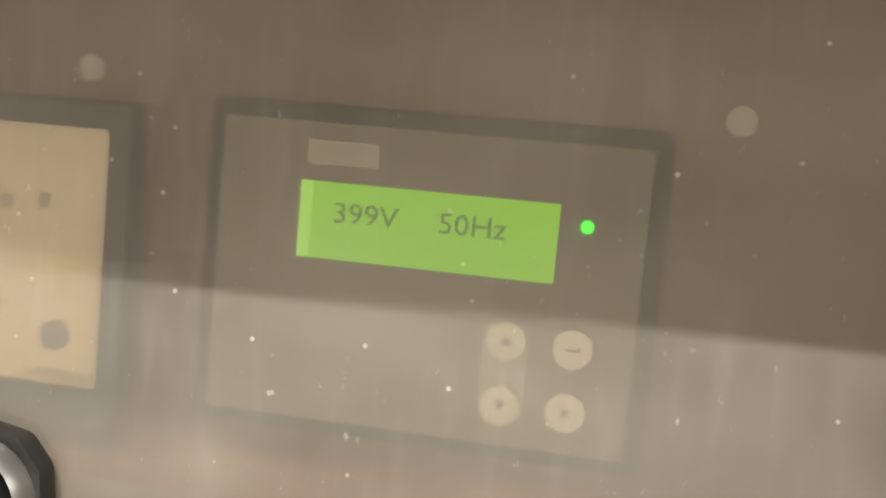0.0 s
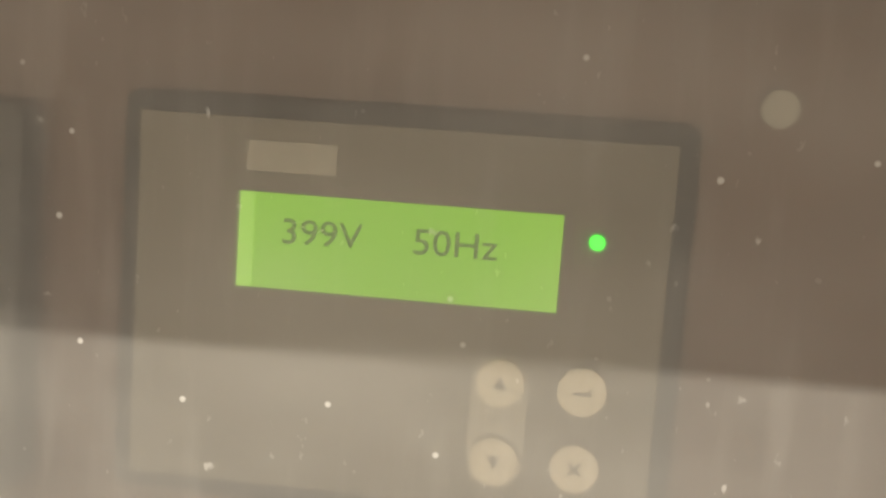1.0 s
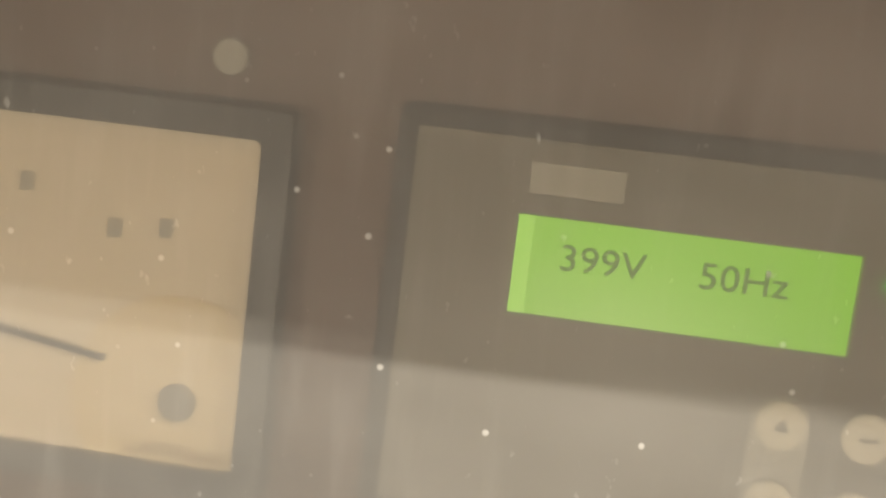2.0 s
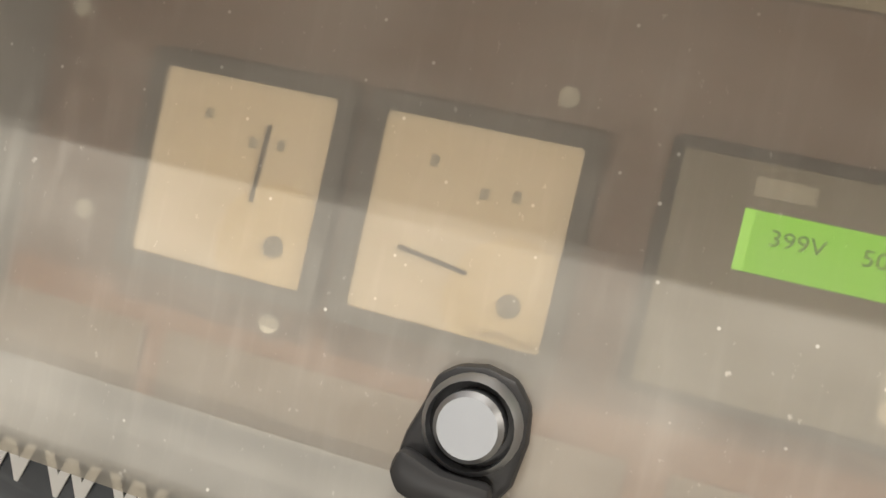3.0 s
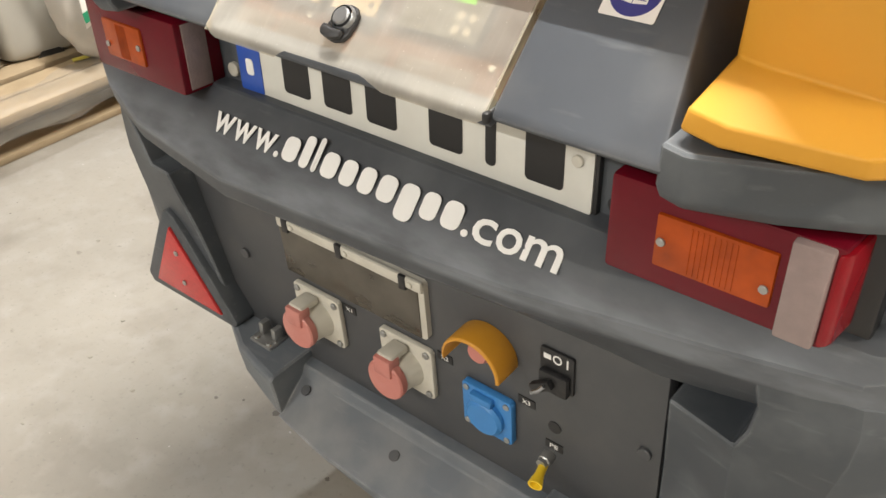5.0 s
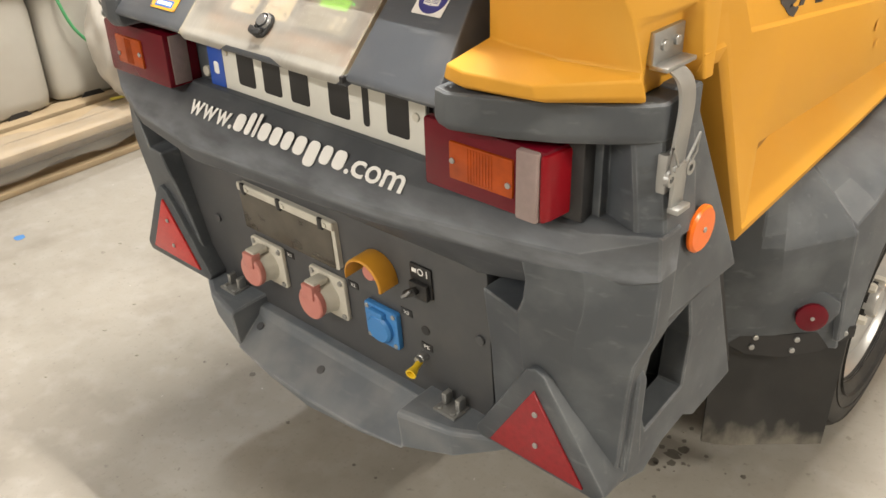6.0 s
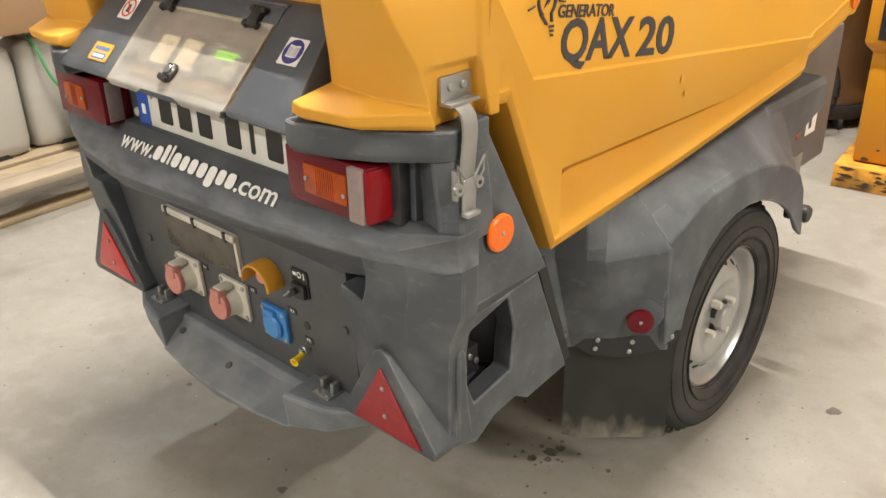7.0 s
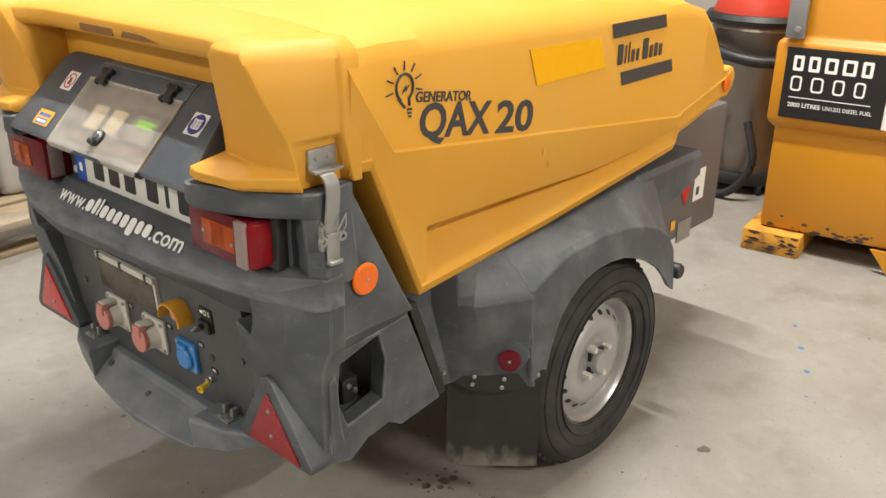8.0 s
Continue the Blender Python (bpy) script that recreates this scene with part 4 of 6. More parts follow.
def step_bar():
    """The light grey lower step, bowed in plan, with a raised block at each end."""
    def front_at(a):
        return along(a, ((0, -0.070), (0.12, -0.066), (0.22, -0.052), (0.30, -0.036), (0.372, 0.002)))

    def low_at(a):
        return along(a, ((0, 0.304), (0.2, 0.322), (0.3, 0.345), (0.372, 0.372)))

    rings = []
    for i in range(17):
        x = -0.212 + 0.424 * i / 16
        a = abs(x)
        front, ridge = front_at(a), 0.388
        rings.append([(x, 0.05, ridge), (x, 0.018, ridge), (x, 0.006, ridge - 0.003), (x, 0.000, 0.370), (x, front + 0.010, 0.332), (x, front, 0.326), (x, front + 0.005, low_at(a)), (x, 0.05, low_at(a))])
    bm = soften(loft(rings), 0.002, 24, 1)
    for side in (1, -1):
        rings = []
        for x in (0.2085, 0.25, 0.30, 0.336, 0.372):
            front, lo = front_at(x) - along(x, ((0.20, 0.004), (0.372, 0.0))), low_at(x) + 0.001
            rings.append([(x * side, 0.049, 0.406), (x * side, front + 0.006, 0.402), (x * side, front, 0.396), (x * side, front + 0.008, lo), (x * side, 0.049, lo)])
        joined(bm, soften(loft(rings), 0.003, 24, 1))
    ob = part("lower_step", bm, STEP, trailer, "scuffed light grey curved lower step", 16)
    # nothing is drilled: dark discs paint the shade in the holes
    for x, y in ((-0.187, -0.014), (-0.008, -0.024)):
        part("drain_hole", disc(0.0078, 0.002, plane_at((x, y, along(y, ((-0.058, 0.332), (0.0, 0.370))) + 0.0005), (1, 0, 0.0), (0, 0.836, 0.548)), 16), PANEL, ob, "dark disc for a round drain hole")
    for x in (-0.274, 0.272):
        h = box(x - 0.022, x + 0.022, -0.018, 0.018, 0.402, 0.408, 0.0015)
        hinge = part("panel_hinge", h, STEEL, trailer, "small steel hinge")
        bm = box(x - 0.018, x - 0.009, -0.002, 0.014, 0.408, 0.428, 0.0015)
        box(x + 0.009, x + 0.018, -0.002, 0.014, 0.408, 0.428, 0.0015, bm)
        part("hinge_knuckle", bm, STEEL, hinge)
        for dx in (-0.013, 0.013):
            part("hinge_screw", disc(0.0045, 0.003, pose(x + dx, -0.011, 0.408), 10), STEEL, hinge)


STEP = material("scuffed_light_grey_plastic", (0.115, 0.132, 0.152), 0.5, vary=0.14, scale=16, bump=0.3, bump_scale=700, dirt=(0.27, 0.27, 0.265), dirt_amount=0.6, dirt_scale=10, worn=(0.34, 0.345, 0.35))
step_bar()


def tail_lamp(side):
    def m(bm):
        return bm if side > 0 else flipped(bm)
    rings = [[(0.284, y, 0.805), (w, y, 0.805), (w, y, 0.894), (0.284, y, 0.894)] for y, w in ((-0.050, 0.466), (0.012, 0.472))]
    lamp = part("tail_lamp", m(soften(loft(rings), 0.004)), RED_LENS, trailer, "red, orange and clear rear lamp" if side > 0 else "red and orange rear lamp with a clear side window")
    part("lamp_base", m(box(0.290, 0.490, -0.010, 0.03, 0.799, 0.900, 0.003)), BLACK, lamp)
    x0, x1 = (0.328, 0.424) if side > 0 else (0.352, 0.430)
    part("indicator_lens", m(box(x0, x1, -0.0535, -0.042, 0.826, 0.874, 0.002)), ORANGE_LENS, lamp, "orange ribbed lens")
    for i in range(9):
        x = lerp(x0 + 0.03, x1 - 0.03, i / 8)
        part("lens_rib", m(box(x - 0.0006, x + 0.0006, -0.0543, -0.050, 0.829, 0.871, 0.0003)), ORANGE_LENS, lamp)
    if side > 0:
        part("reversing_lens", box(0.4310, 0.4605, -0.0575, -0.040, 0.807, 0.892, 0.0025), CLEAR_LENS, lamp, "clear prismatic lens")
        part("outer_lens", prism([(0.4610, -0.0535), (0.468, -0.0505), (0.471, -0.044), (0.474, -0.01), (0.475, 0.012), (0.4610, 0.012)], 0.808, 0.890, "z", r=0.004), RED_BRIGHT, lamp, "bright red side lens")
    part("plate_light_window", m(box(0.2825, 0.286, -0.040, -0.008, 0.810, 0.890, 0.001)), CLEAR_LENS, lamp, "clear side window towards the plate")
    for x, z in ((x0 + 0.006, 0.850), (x1 - 0.006, 0.842)):
        part("lens_screw", disc(0.0038, 0.002, plane_at((x * side, -0.0535, z), (1, 0, 0), (0, 0, 1)), 10), STEEL, lamp)


tail_lamp(1)
tail_lamp(-1)


def number_plate():
    bm = prism(rounded(-0.244, 0.244, 0.806, 0.922, 0.006), 0.004, 0.012, "y", r=0.001)
    ob = part("number_plate", bm, BLACK, trailer, "white number plate with a blue strip in a black holder")
    part("plate_sheet", prism(rounded(-0.24, 0.24, 0.810, 0.918, 0.005), 0.0015, 0.0045, "y"), PLATE, ob)
    part("country_strip", prism(rounded(-0.2395, -0.2, 0.8105, 0.9175, 0.004), 0.0005, 0.002, "y"), BLUE, ob, "blue strip")
    part("strip_mark", prism(rounded(-0.226, -0.213, 0.832, 0.852, 0.004), 0.0, 0.001, "y"), WHITE, ob)
    for i in range(5):
        x = -0.219 + 0.010 * math.cos(radians(30 * i + 30))
        z = 0.886 + 0.010 * math.sin(radians(30 * i + 30))
        part("strip_star", box(x - 0.001, x + 0.001, 0.0, 0.001, z - 0.001, z + 0.001), RENTAL_YELLOW, ob)
    for x in (-0.141, -0.077, -0.013, 0.073, 0.128, 0.189):
        w = 0.021 if x != 0.128 else 0.006
        bar = prism(rounded(x - w, x + w, 0.826, 0.902, 0.005), 0.0005, 0.002, "y")
        part("plate_bar", bar, INK, ob, "plain black bar for a character")
    for x, z in ((0.224, 0.862), (-0.190, 0.872)):
        part("plate_screw", disc(0.006, 0.003, plane_at((x, 0.0015, z), (1, 0, 0), (0, 0, 1)), 12), IVORY, ob)
    for x in (-0.262, 0.262):
        part("holder_stud", disc(0.009, 0.006, plane_at((x, 0.012, 0.826), (1, 0, 0), (0, 0, 1)), 14), IVORY if x < 0 else BLACK, ob)


number_plate()


def console():
    """Sloping console; its middle is a sunk instrument bay below the lid."""
    solid = [(-0.080, 0.922), (-0.0905, 0.930), (-0.0845, 0.9395), (0.0445, 1.0685), (0.062, 1.077), (0.10, 1.077), (0.10, 0.922)]
    bay = [(-0.066, 0.922), (-0.068, 0.924), (-0.066, 0.925), (0.034, 1.025), (0.042, 1.058), (0.075, 1.070), (0.10, 1.070), (0.10, 0.906)]
    def taper(v):
        t = max(0, min(1, (v.co.z - 0.93) / 0.16))
        return lerp(0.343, 0.305, t)
    ob = part("console", prism(bay, -0.1495, 0.1945, "x"), INNER, trailer, "brown-grey sunk instrument panel")
    for x0, x1 in ((-0.343, -0.150), (0.195, 0.343)):
        p = prism(solid, x0, x1, "x")
        for v in p.verts:
            if abs(v.co.x) > 0.3:
                v.co.x = math.copysign(taper(v), v.co.x)
        soften(p, 0.003, 20)
        part("console_wing", p, CONSOLE, ob, "dark grey sloping console side")
    part("console_top", box(-0.149, 0.194, 0.050, 0.10, 1.065, 1.076, 0.003), CONSOLE, ob)
    bm = prism([(0.0215, 1.046), (0.0465, 1.071), (0.0520, 1.066), (0.028, 1.040)], -0.1485, 0.1935, "x", r=0.001)
    part("console_ledge", bm, CONSOLE, ob)
    lip = prism([(-0.070, 0.922), (-0.087, 0.920), (-0.0925, 0.926), (-0.0910, 0.932), (-0.084, 0.936), (-0.070, 0.936)], -0.1485, 0.1935, "x", r=0.0015)
    part("corner_nub", box(0.190, 0.196, -0.096, -0.088, 0.926, 0.936, 0.002), BLACK, ob, "small grey nub beside the lid")
    part("console_lip", lip, CONSOLE, ob, "dark grey front lip of the console")
    return ob


desk = console()


def slope(u, v, h=0.0):
    """A pose on the instrument panel: u to the right, v up the slope, h off it."""
    s = math.sqrt(0.5)
    return plane_at((u, -0.02 + s * v - s * h, 0.971 + s * v + s * h), (1, 0, 0), (0, s, s))


def instruments():
    for x, needle in ((-0.0745, 62), (-0.0028, 172)):
        m = slope(x, 0.0084)
        rim = prism(rounded(-0.0335, 0.0335, -0.0335, 0.0335, 0.002), 0, 0.007, "z", [rounded(-0.0285, 0.0285, -0.0285, 0.0285, 0.0015)])
        meter = part("panel_meter", moved(rim, m), BLACK, trailer, "square pale panel meter with a black frame")
        part("meter_face", moved(box(-0.0288, 0.0288, -0.0288, 0.0288, 0.0005, 0.005), m), GAUGE, meter, "cream meter face")
        a = radians(needle)
        p0 = Vector((0.004, -0.0115, 0.0058))
        tip = p0 + Vector((math.cos(a), math.sin(a), 0)) * 0.021
        if needle < 90:
            p0, tip = Vector((0.0075, -0.006, 0.0058)), Vector((0.0085, 0.017, 0.0058))
        part("needle", tube([m @ p0, m @ tip], 0.0006, 6), INK, meter)
        hub_arc = [(0.0172 + 0.0185 * math.cos(radians(d)), -0.0175 + 0.0185 * math.sin(radians(d))) for d in range(0, 360, 12)]
        hub_arc = [(min(max(px, -0.0284), 0.0284), max(py, -0.0284)) for px, py in hub_arc]
        part("meter_hub", moved(prism(hub_arc, 0.0048, 0.0053, "z"), m), GAUGE_HUB, meter, "cream round hub cover")
        part("meter_screw", disc(0.0033, 0.0012, m @ Matrix.Translation((0.0175, -0.0175, 0.005)), 14), CTRL, meter)
        for dx, dy in ((-0.012, 0.017), (0.004, 0.011), (0.013, 0.012)):
            part("scale_mark", moved(box(dx - 0.0012, dx + 0.0012, dy - 0.0016, dy + 0.0016, 0.0048, 0.0052), m), CTRL_PAD, meter)

    m = slope(0.09495, 0.01145)
    ctrl = part("controller", moved(prism(rounded(-0.0478, 0.0478, -0.0345, 0.0345, 0.002), 0, 0.004, "z", r=0.0008), m), BLACK, trailer, "grey controller with a lit green display")
    part("controller_front", moved(box(-0.0444, 0.0444, -0.0313, 0.0313, 0.0035, 0.0055, 0.0006), m), CTRL, ctrl)
    lx0, lx1, ly0, ly1 = 0.0685 - 0.09495, 0.122 - 0.09495, 0.0145 - 0.01145, 0.0304 - 0.01145
    part("display", moved(box(lx0, lx1, ly0, ly1, 0.005, 0.0057), m), LCD, ctrl, "lit green display")
    bm = moved(box(lx0, lx0 + 0.0026, ly0, ly1, 0.0055, 0.0059), m)
    part("display_edge", bm, LCD_SIDE, ctrl)
    bm = lettering("399V", 0.0042, m @ Matrix.Translation((lx0 + 0.0075, ly0 + 0.0077, 0.0058)), 0.0135, 0.0001)
    lettering("50Hz", 0.0042, m @ Matrix.Translation((lx0 + 0.0295, ly0 + 0.0077, 0.0058)), 0.0138, 0.0001, bm=bm)
    part("display_digits", bm, LCD_INK, ctrl, "dark display digits")
    part("status_light", disc(0.0013, 0.001, m @ Matrix.Translation((0.0326, 0.0150, 0.0055)), 12), LED, ctrl, "green status light")
    part("name_strip", moved(box(lx0 + 0.001, lx0 + 0.016, ly1 + 0.0035, ly1 + 0.0085, 0.0055, 0.0058), m), CTRL_PAD, ctrl, "plain pale strip")
    part("key_pad", moved(prism(rounded(0.0142, 0.0236, -0.0272, -0.0045, 0.0045), 0.0055, 0.0058, "z"), m), CTRL_PAD, ctrl)
    for i, (u, v) in enumerate(((0.1139, 0.0022), (0.1272, 0.0020), (0.1138, -0.0110), (0.1270, -0.0109))):
        k = slope(u, v)
        key = part("key", disc(0.0041, 0.0012, k @ Matrix.Translation((0, 0, 0.0056)), 20), CTRL_KEY, ctrl, "round white key")
        mark = [(-0.0011, -0.0009), (0.0011, -0.0009), (0, 0.0012)] if i != 2 else [(-0.0011, 0.0009), (0, -0.0012), (0.0011, 0.0009)]
        if i == 3:
            bm = tile([(-0.0014, -0.0002), (0.0014, -0.0002), (0.0014, 0.0002), (-0.0014, 0.0002)], k @ pose(0, 0, 0.0069, 0, 0, 45), 0.0001)
            tile([(-0.0014, -0.0002), (0.0014, -0.0002), (0.0014, 0.0002), (-0.0014, 0.0002)], k @ pose(0, 0, 0.0069, 0, 0, -45), 0.0001, bm)
        elif i == 1:
            bm = tile([(-0.0014, -0.0005), (0.0014, -0.0005), (0.0014, 0.0006), (0.001, 0.0006), (0.001, 0), (-0.0014, 0)], k @ Matrix.Translation((0, 0, 0.0069)), 0.0001)
        else:
            bm = tile(mark, k @ Matrix.Translation((0, 0, 0.0069)), 0.0001)
        part("key_mark", bm, CTRL, ctrl)
    for u, v in ((0.0174, 0.0502), (0.1548, 0.0497), (-0.125, -0.012), (-0.055, -0.032), (0.0228, -0.0276), (0.163, -0.034), (-0.14, 0.05)):
        part("panel_screw", disc(0.0032, 0.0018, slope(u, v), 14), CTRL_PAD, desk, "pale panel screw")
    for u0, u1 in ((-0.155, -0.095), (-0.088, 0.0), (0.008, 0.055), (0.066, 0.15)):
        part("pale_strip", moved(box(u0, u1, -0.072, -0.042, 0, 0.002, 0.001), slope(0, 0)), PANEL_PLATE, desk, "pale plate low on the panel")


instruments()


def lid():
    """Clear dusty lid: a sloping sheet that bends down in front, its skirt cut away in the middle."""
    bend = [(-0.070, 0.957), (-0.079, 0.948), (-0.0865, 0.940), (-0.0925, 0.9355), (-0.0950, 0.932), (-0.0957, 0.9285), (-0.0957, 0.924)]
    x0, x1 = -0.155, 0.191
    rings = []
    for i in range(49):
        x = lerp(x0, x1, i / 48)
        keep = along(x, ((x0, 0.55), (x0 + 0.004, 0.80), (x0 + 0.012, 1.0), (-0.052, 1.0), (-0.042, 0.62), (0.058, 0.60), (0.082, 1.0), (x1 - 0.008, 1.0), (x1, 0.8)))
        row = [(x, y, 1.027 + y) for y in (0.021, 0.0, -0.022, -0.046)]
        for k in range(len(bend)):
            s = k * keep
            a = min(int(s), len(bend) - 2)
            row.append((x, lerp(bend[a][0], bend[a + 1][0], s - a), lerp(bend[a][1], bend[a + 1][1], s - a)))
        rings.append(row)
    bm = loft(rings, closed_ends=False, around=False)
    ob = part("instrument_lid", bm, LID, trailer, "dusty clear plastic lid over the instruments", 60)
    ob.visible_shadow = False
    for x in (x0, x1):
        w = prism([(0.021, 1.0485), (-0.071, 0.9565), (-0.088, 0.938), (-0.0955, 0.930), (-0.090, 0.926), (-0.066, 0.951), (0.023, 1.037)], x - 0.0012, x + 0.0012, "x")
        part("lid_side", w, LID_EDGE, ob, "pale edge of the lid")
    part("lid_top_edge", box(x0, x1, 0.020, 0.0225, 1.043, 1.0495), LID_EDGE, ob)
    s = math.sqrt(0.5)
    m = plane_at((0.017, -0.0665, 0.9605), (1, 0, 0), (0, s, s))
    knob = part("lid_latch", spin([(0, 0), (0.0125, 0), (0.0125, 0.007), (0.0110, 0.009), (0.0110, 0.004), (0.0088, 0.004), (0.0088, 0.010), (0.0075, 0.0115), (0, 0.0115)], m @ Matrix.Translation((0, 0.004, 0.002)), 28), CHROME, trailer, "chrome turning latch with a black wing")
    wing = [(-0.0135, 0.006), (-0.0120, 0.013), (-0.007, 0.0170), (0, 0.0185), (0.008, 0.0170), (0.0130, 0.011), (0.0140, 0.002), (0.0125, -0.009), (0.008, -0.0165), (-0.003, -0.019), (-0.014, -0.0165), (-0.0175, -0.010), (-0.0165, -0.003)]
    part("latch_wing", tile(wing, m @ Matrix.Translation((0, 0, 0.0005)), 0.006, r=0.002), BLACK, knob, "black moulded wing")
    bm = tile([(-0.0175, -0.012), (-0.0155, -0.005), (-0.004, -0.0085), (0.009, -0.0085), (0.0085, -0.0160), (-0.003, -0.019), (-0.014, -0.0168)], m @ Matrix.Translation((0, 0, 0.006)), 0.007, r=0.0025)
    part("latch_tab", bm, BLACK, knob)
    for x in (-0.099, 0.144):
        h = part("lid_hinge", moved(box(-0.012, 0.012, -0.014, 0.024, -0.010, 0.008, 0.003), plane_at((x, 0.022, 1.050), (1, 0, 0), (0, s, s))), BLACK, trailer, "black plastic lid hinge")
        for dx, dy in ((-0.013, -0.010), (0.013, -0.010), (-0.013, 0.018), (0.013, 0.018)):
            part("hinge_cap", disc(0.0066, 0.009, plane_at((x + dx, 0.022 + s * dy, 1.050 + s * dy), (1, 0, 0), (0, s, s)), 14), BLACK, h)


lid()


def stickers():
    s = math.sqrt(0.5)

    def spot(x, v):
        return plane_at((x, -0.0205 + s * v, 1.0040 + s * v + 0.0005), (1, 0, 0), (0, s, s))

    m = spot(0.267, 0.024)
    ob = part("manual_sticker", tile(rounded(-0.0235, 0.0235, -0.0235, 0.0235, 0.002), m, 0.0006), STICKER, trailer, "white sticker with a blue read-the-manual sign")
    part("blue_ring", tile([(0.0215 * math.cos(a / 16 * math.pi), 0.0215 * math.sin(a / 16 * math.pi)) for a in range(32)], m @ Matrix.Translation((0, 0, 0.0006)), 0.0003), STICKER_BLUE, ob)
    for sx in (-1, 1):
        part("book_page", tile([(0, -0.011), (sx * 0.0115, -0.0095), (sx * 0.0115, 0.0115), (0, 0.010)], m @ Matrix.Translation((sx * 0.0004, 0, 0.0009)), 0.0003), STICKER, ob)
    lines = bmesh.new()
    for i in range(8):
        for sx in (-1, 1):
            box(min(sx * 0.002, sx * 0.0105), max(sx * 0.002, sx * 0.0105), -0.0075 + 0.002 * i, -0.0068 + 0.002 * i, 0, 0.0002, 0, lines)
    part("page_lines", moved(lines, m @ Matrix.Translation((0, 0, 0.0012))), STICKER_BLUE, ob)

    m = spot(-0.2215, 0.0389)
    ob = part("warning_sticker", tile(rounded(-0.0215, 0.0215, -0.0235, 0.0235, 0.002), m, 0.0006), STICKER, trailer, "white sticker with a red prohibition ring")
    ring = [(0.0185 * math.cos(a / 12 * math.pi), 0.0195 * math.sin(a / 12 * math.pi)) for a in range(24)]
    inner = [(0.0150 * math.cos(a / 12 * math.pi), 0.0160 * math.sin(a / 12 * math.pi)) for a in range(24)]
    part("red_ring", moved(prism(ring, 0, 0.0003, "z", [inner]), m @ Matrix.Translation((0, 0, 0.0006))), STICKER_RED, ob)
    bm = tile([(-0.006, -0.009), (0.005, -0.009), (0.006, 0.0), (0.001, 0.009), (-0.004, 0.006)], m @ Matrix.Translation((0, 0, 0.0006)), 0.0002)
    part("sign_shape", bm, INK, ob)
    part("red_stroke", moved(box(-0.0175, 0.0175, -0.0015, 0.0015, 0.0009, 0.0012), m @ pose(0, 0, 0, 0, 0, -48)), STICKER_RED, ob)

    m = spot(-0.2235, -0.0587)
    ob = part("rental_label", tile(rounded(-0.032, 0.032, -0.0185, 0.0185, 0.003), m, 0.0008), RENTAL_YELLOW, trailer, "yellow rental label with a blue field")
    part("label_field", tile(rounded(-0.022, 0.022, -0.0145, -0.0025, 0.0012), m @ Matrix.Translation((0, 0, 0.0008)), 0.0003), RENTAL_BLUE, ob)
    for i in range(6):
        part("number_bar", moved(box(-0.0185 + 0.0063 * i, -0.0137 + 0.0063 * i, -0.0115, -0.0055, 0.0011, 0.0013), m), WHITE, ob)
    for i in range(8):
        part("name_bar", moved(box(-0.0245 + 0.0062 * i, -0.0197 + 0.0062 * i, 0.003, 0.0105, 0.0008, 0.0011), m), RENTAL_BLUE, ob)
    for dx in (-0.0285, 0.0285):
        for dy in (-0.015, 0.015):
            part("label_rivet", disc(0.0018, 0.001, m @ Matrix.Translation((dx, dy, 0.0008)), 8), STEEL, ob)


stickers()


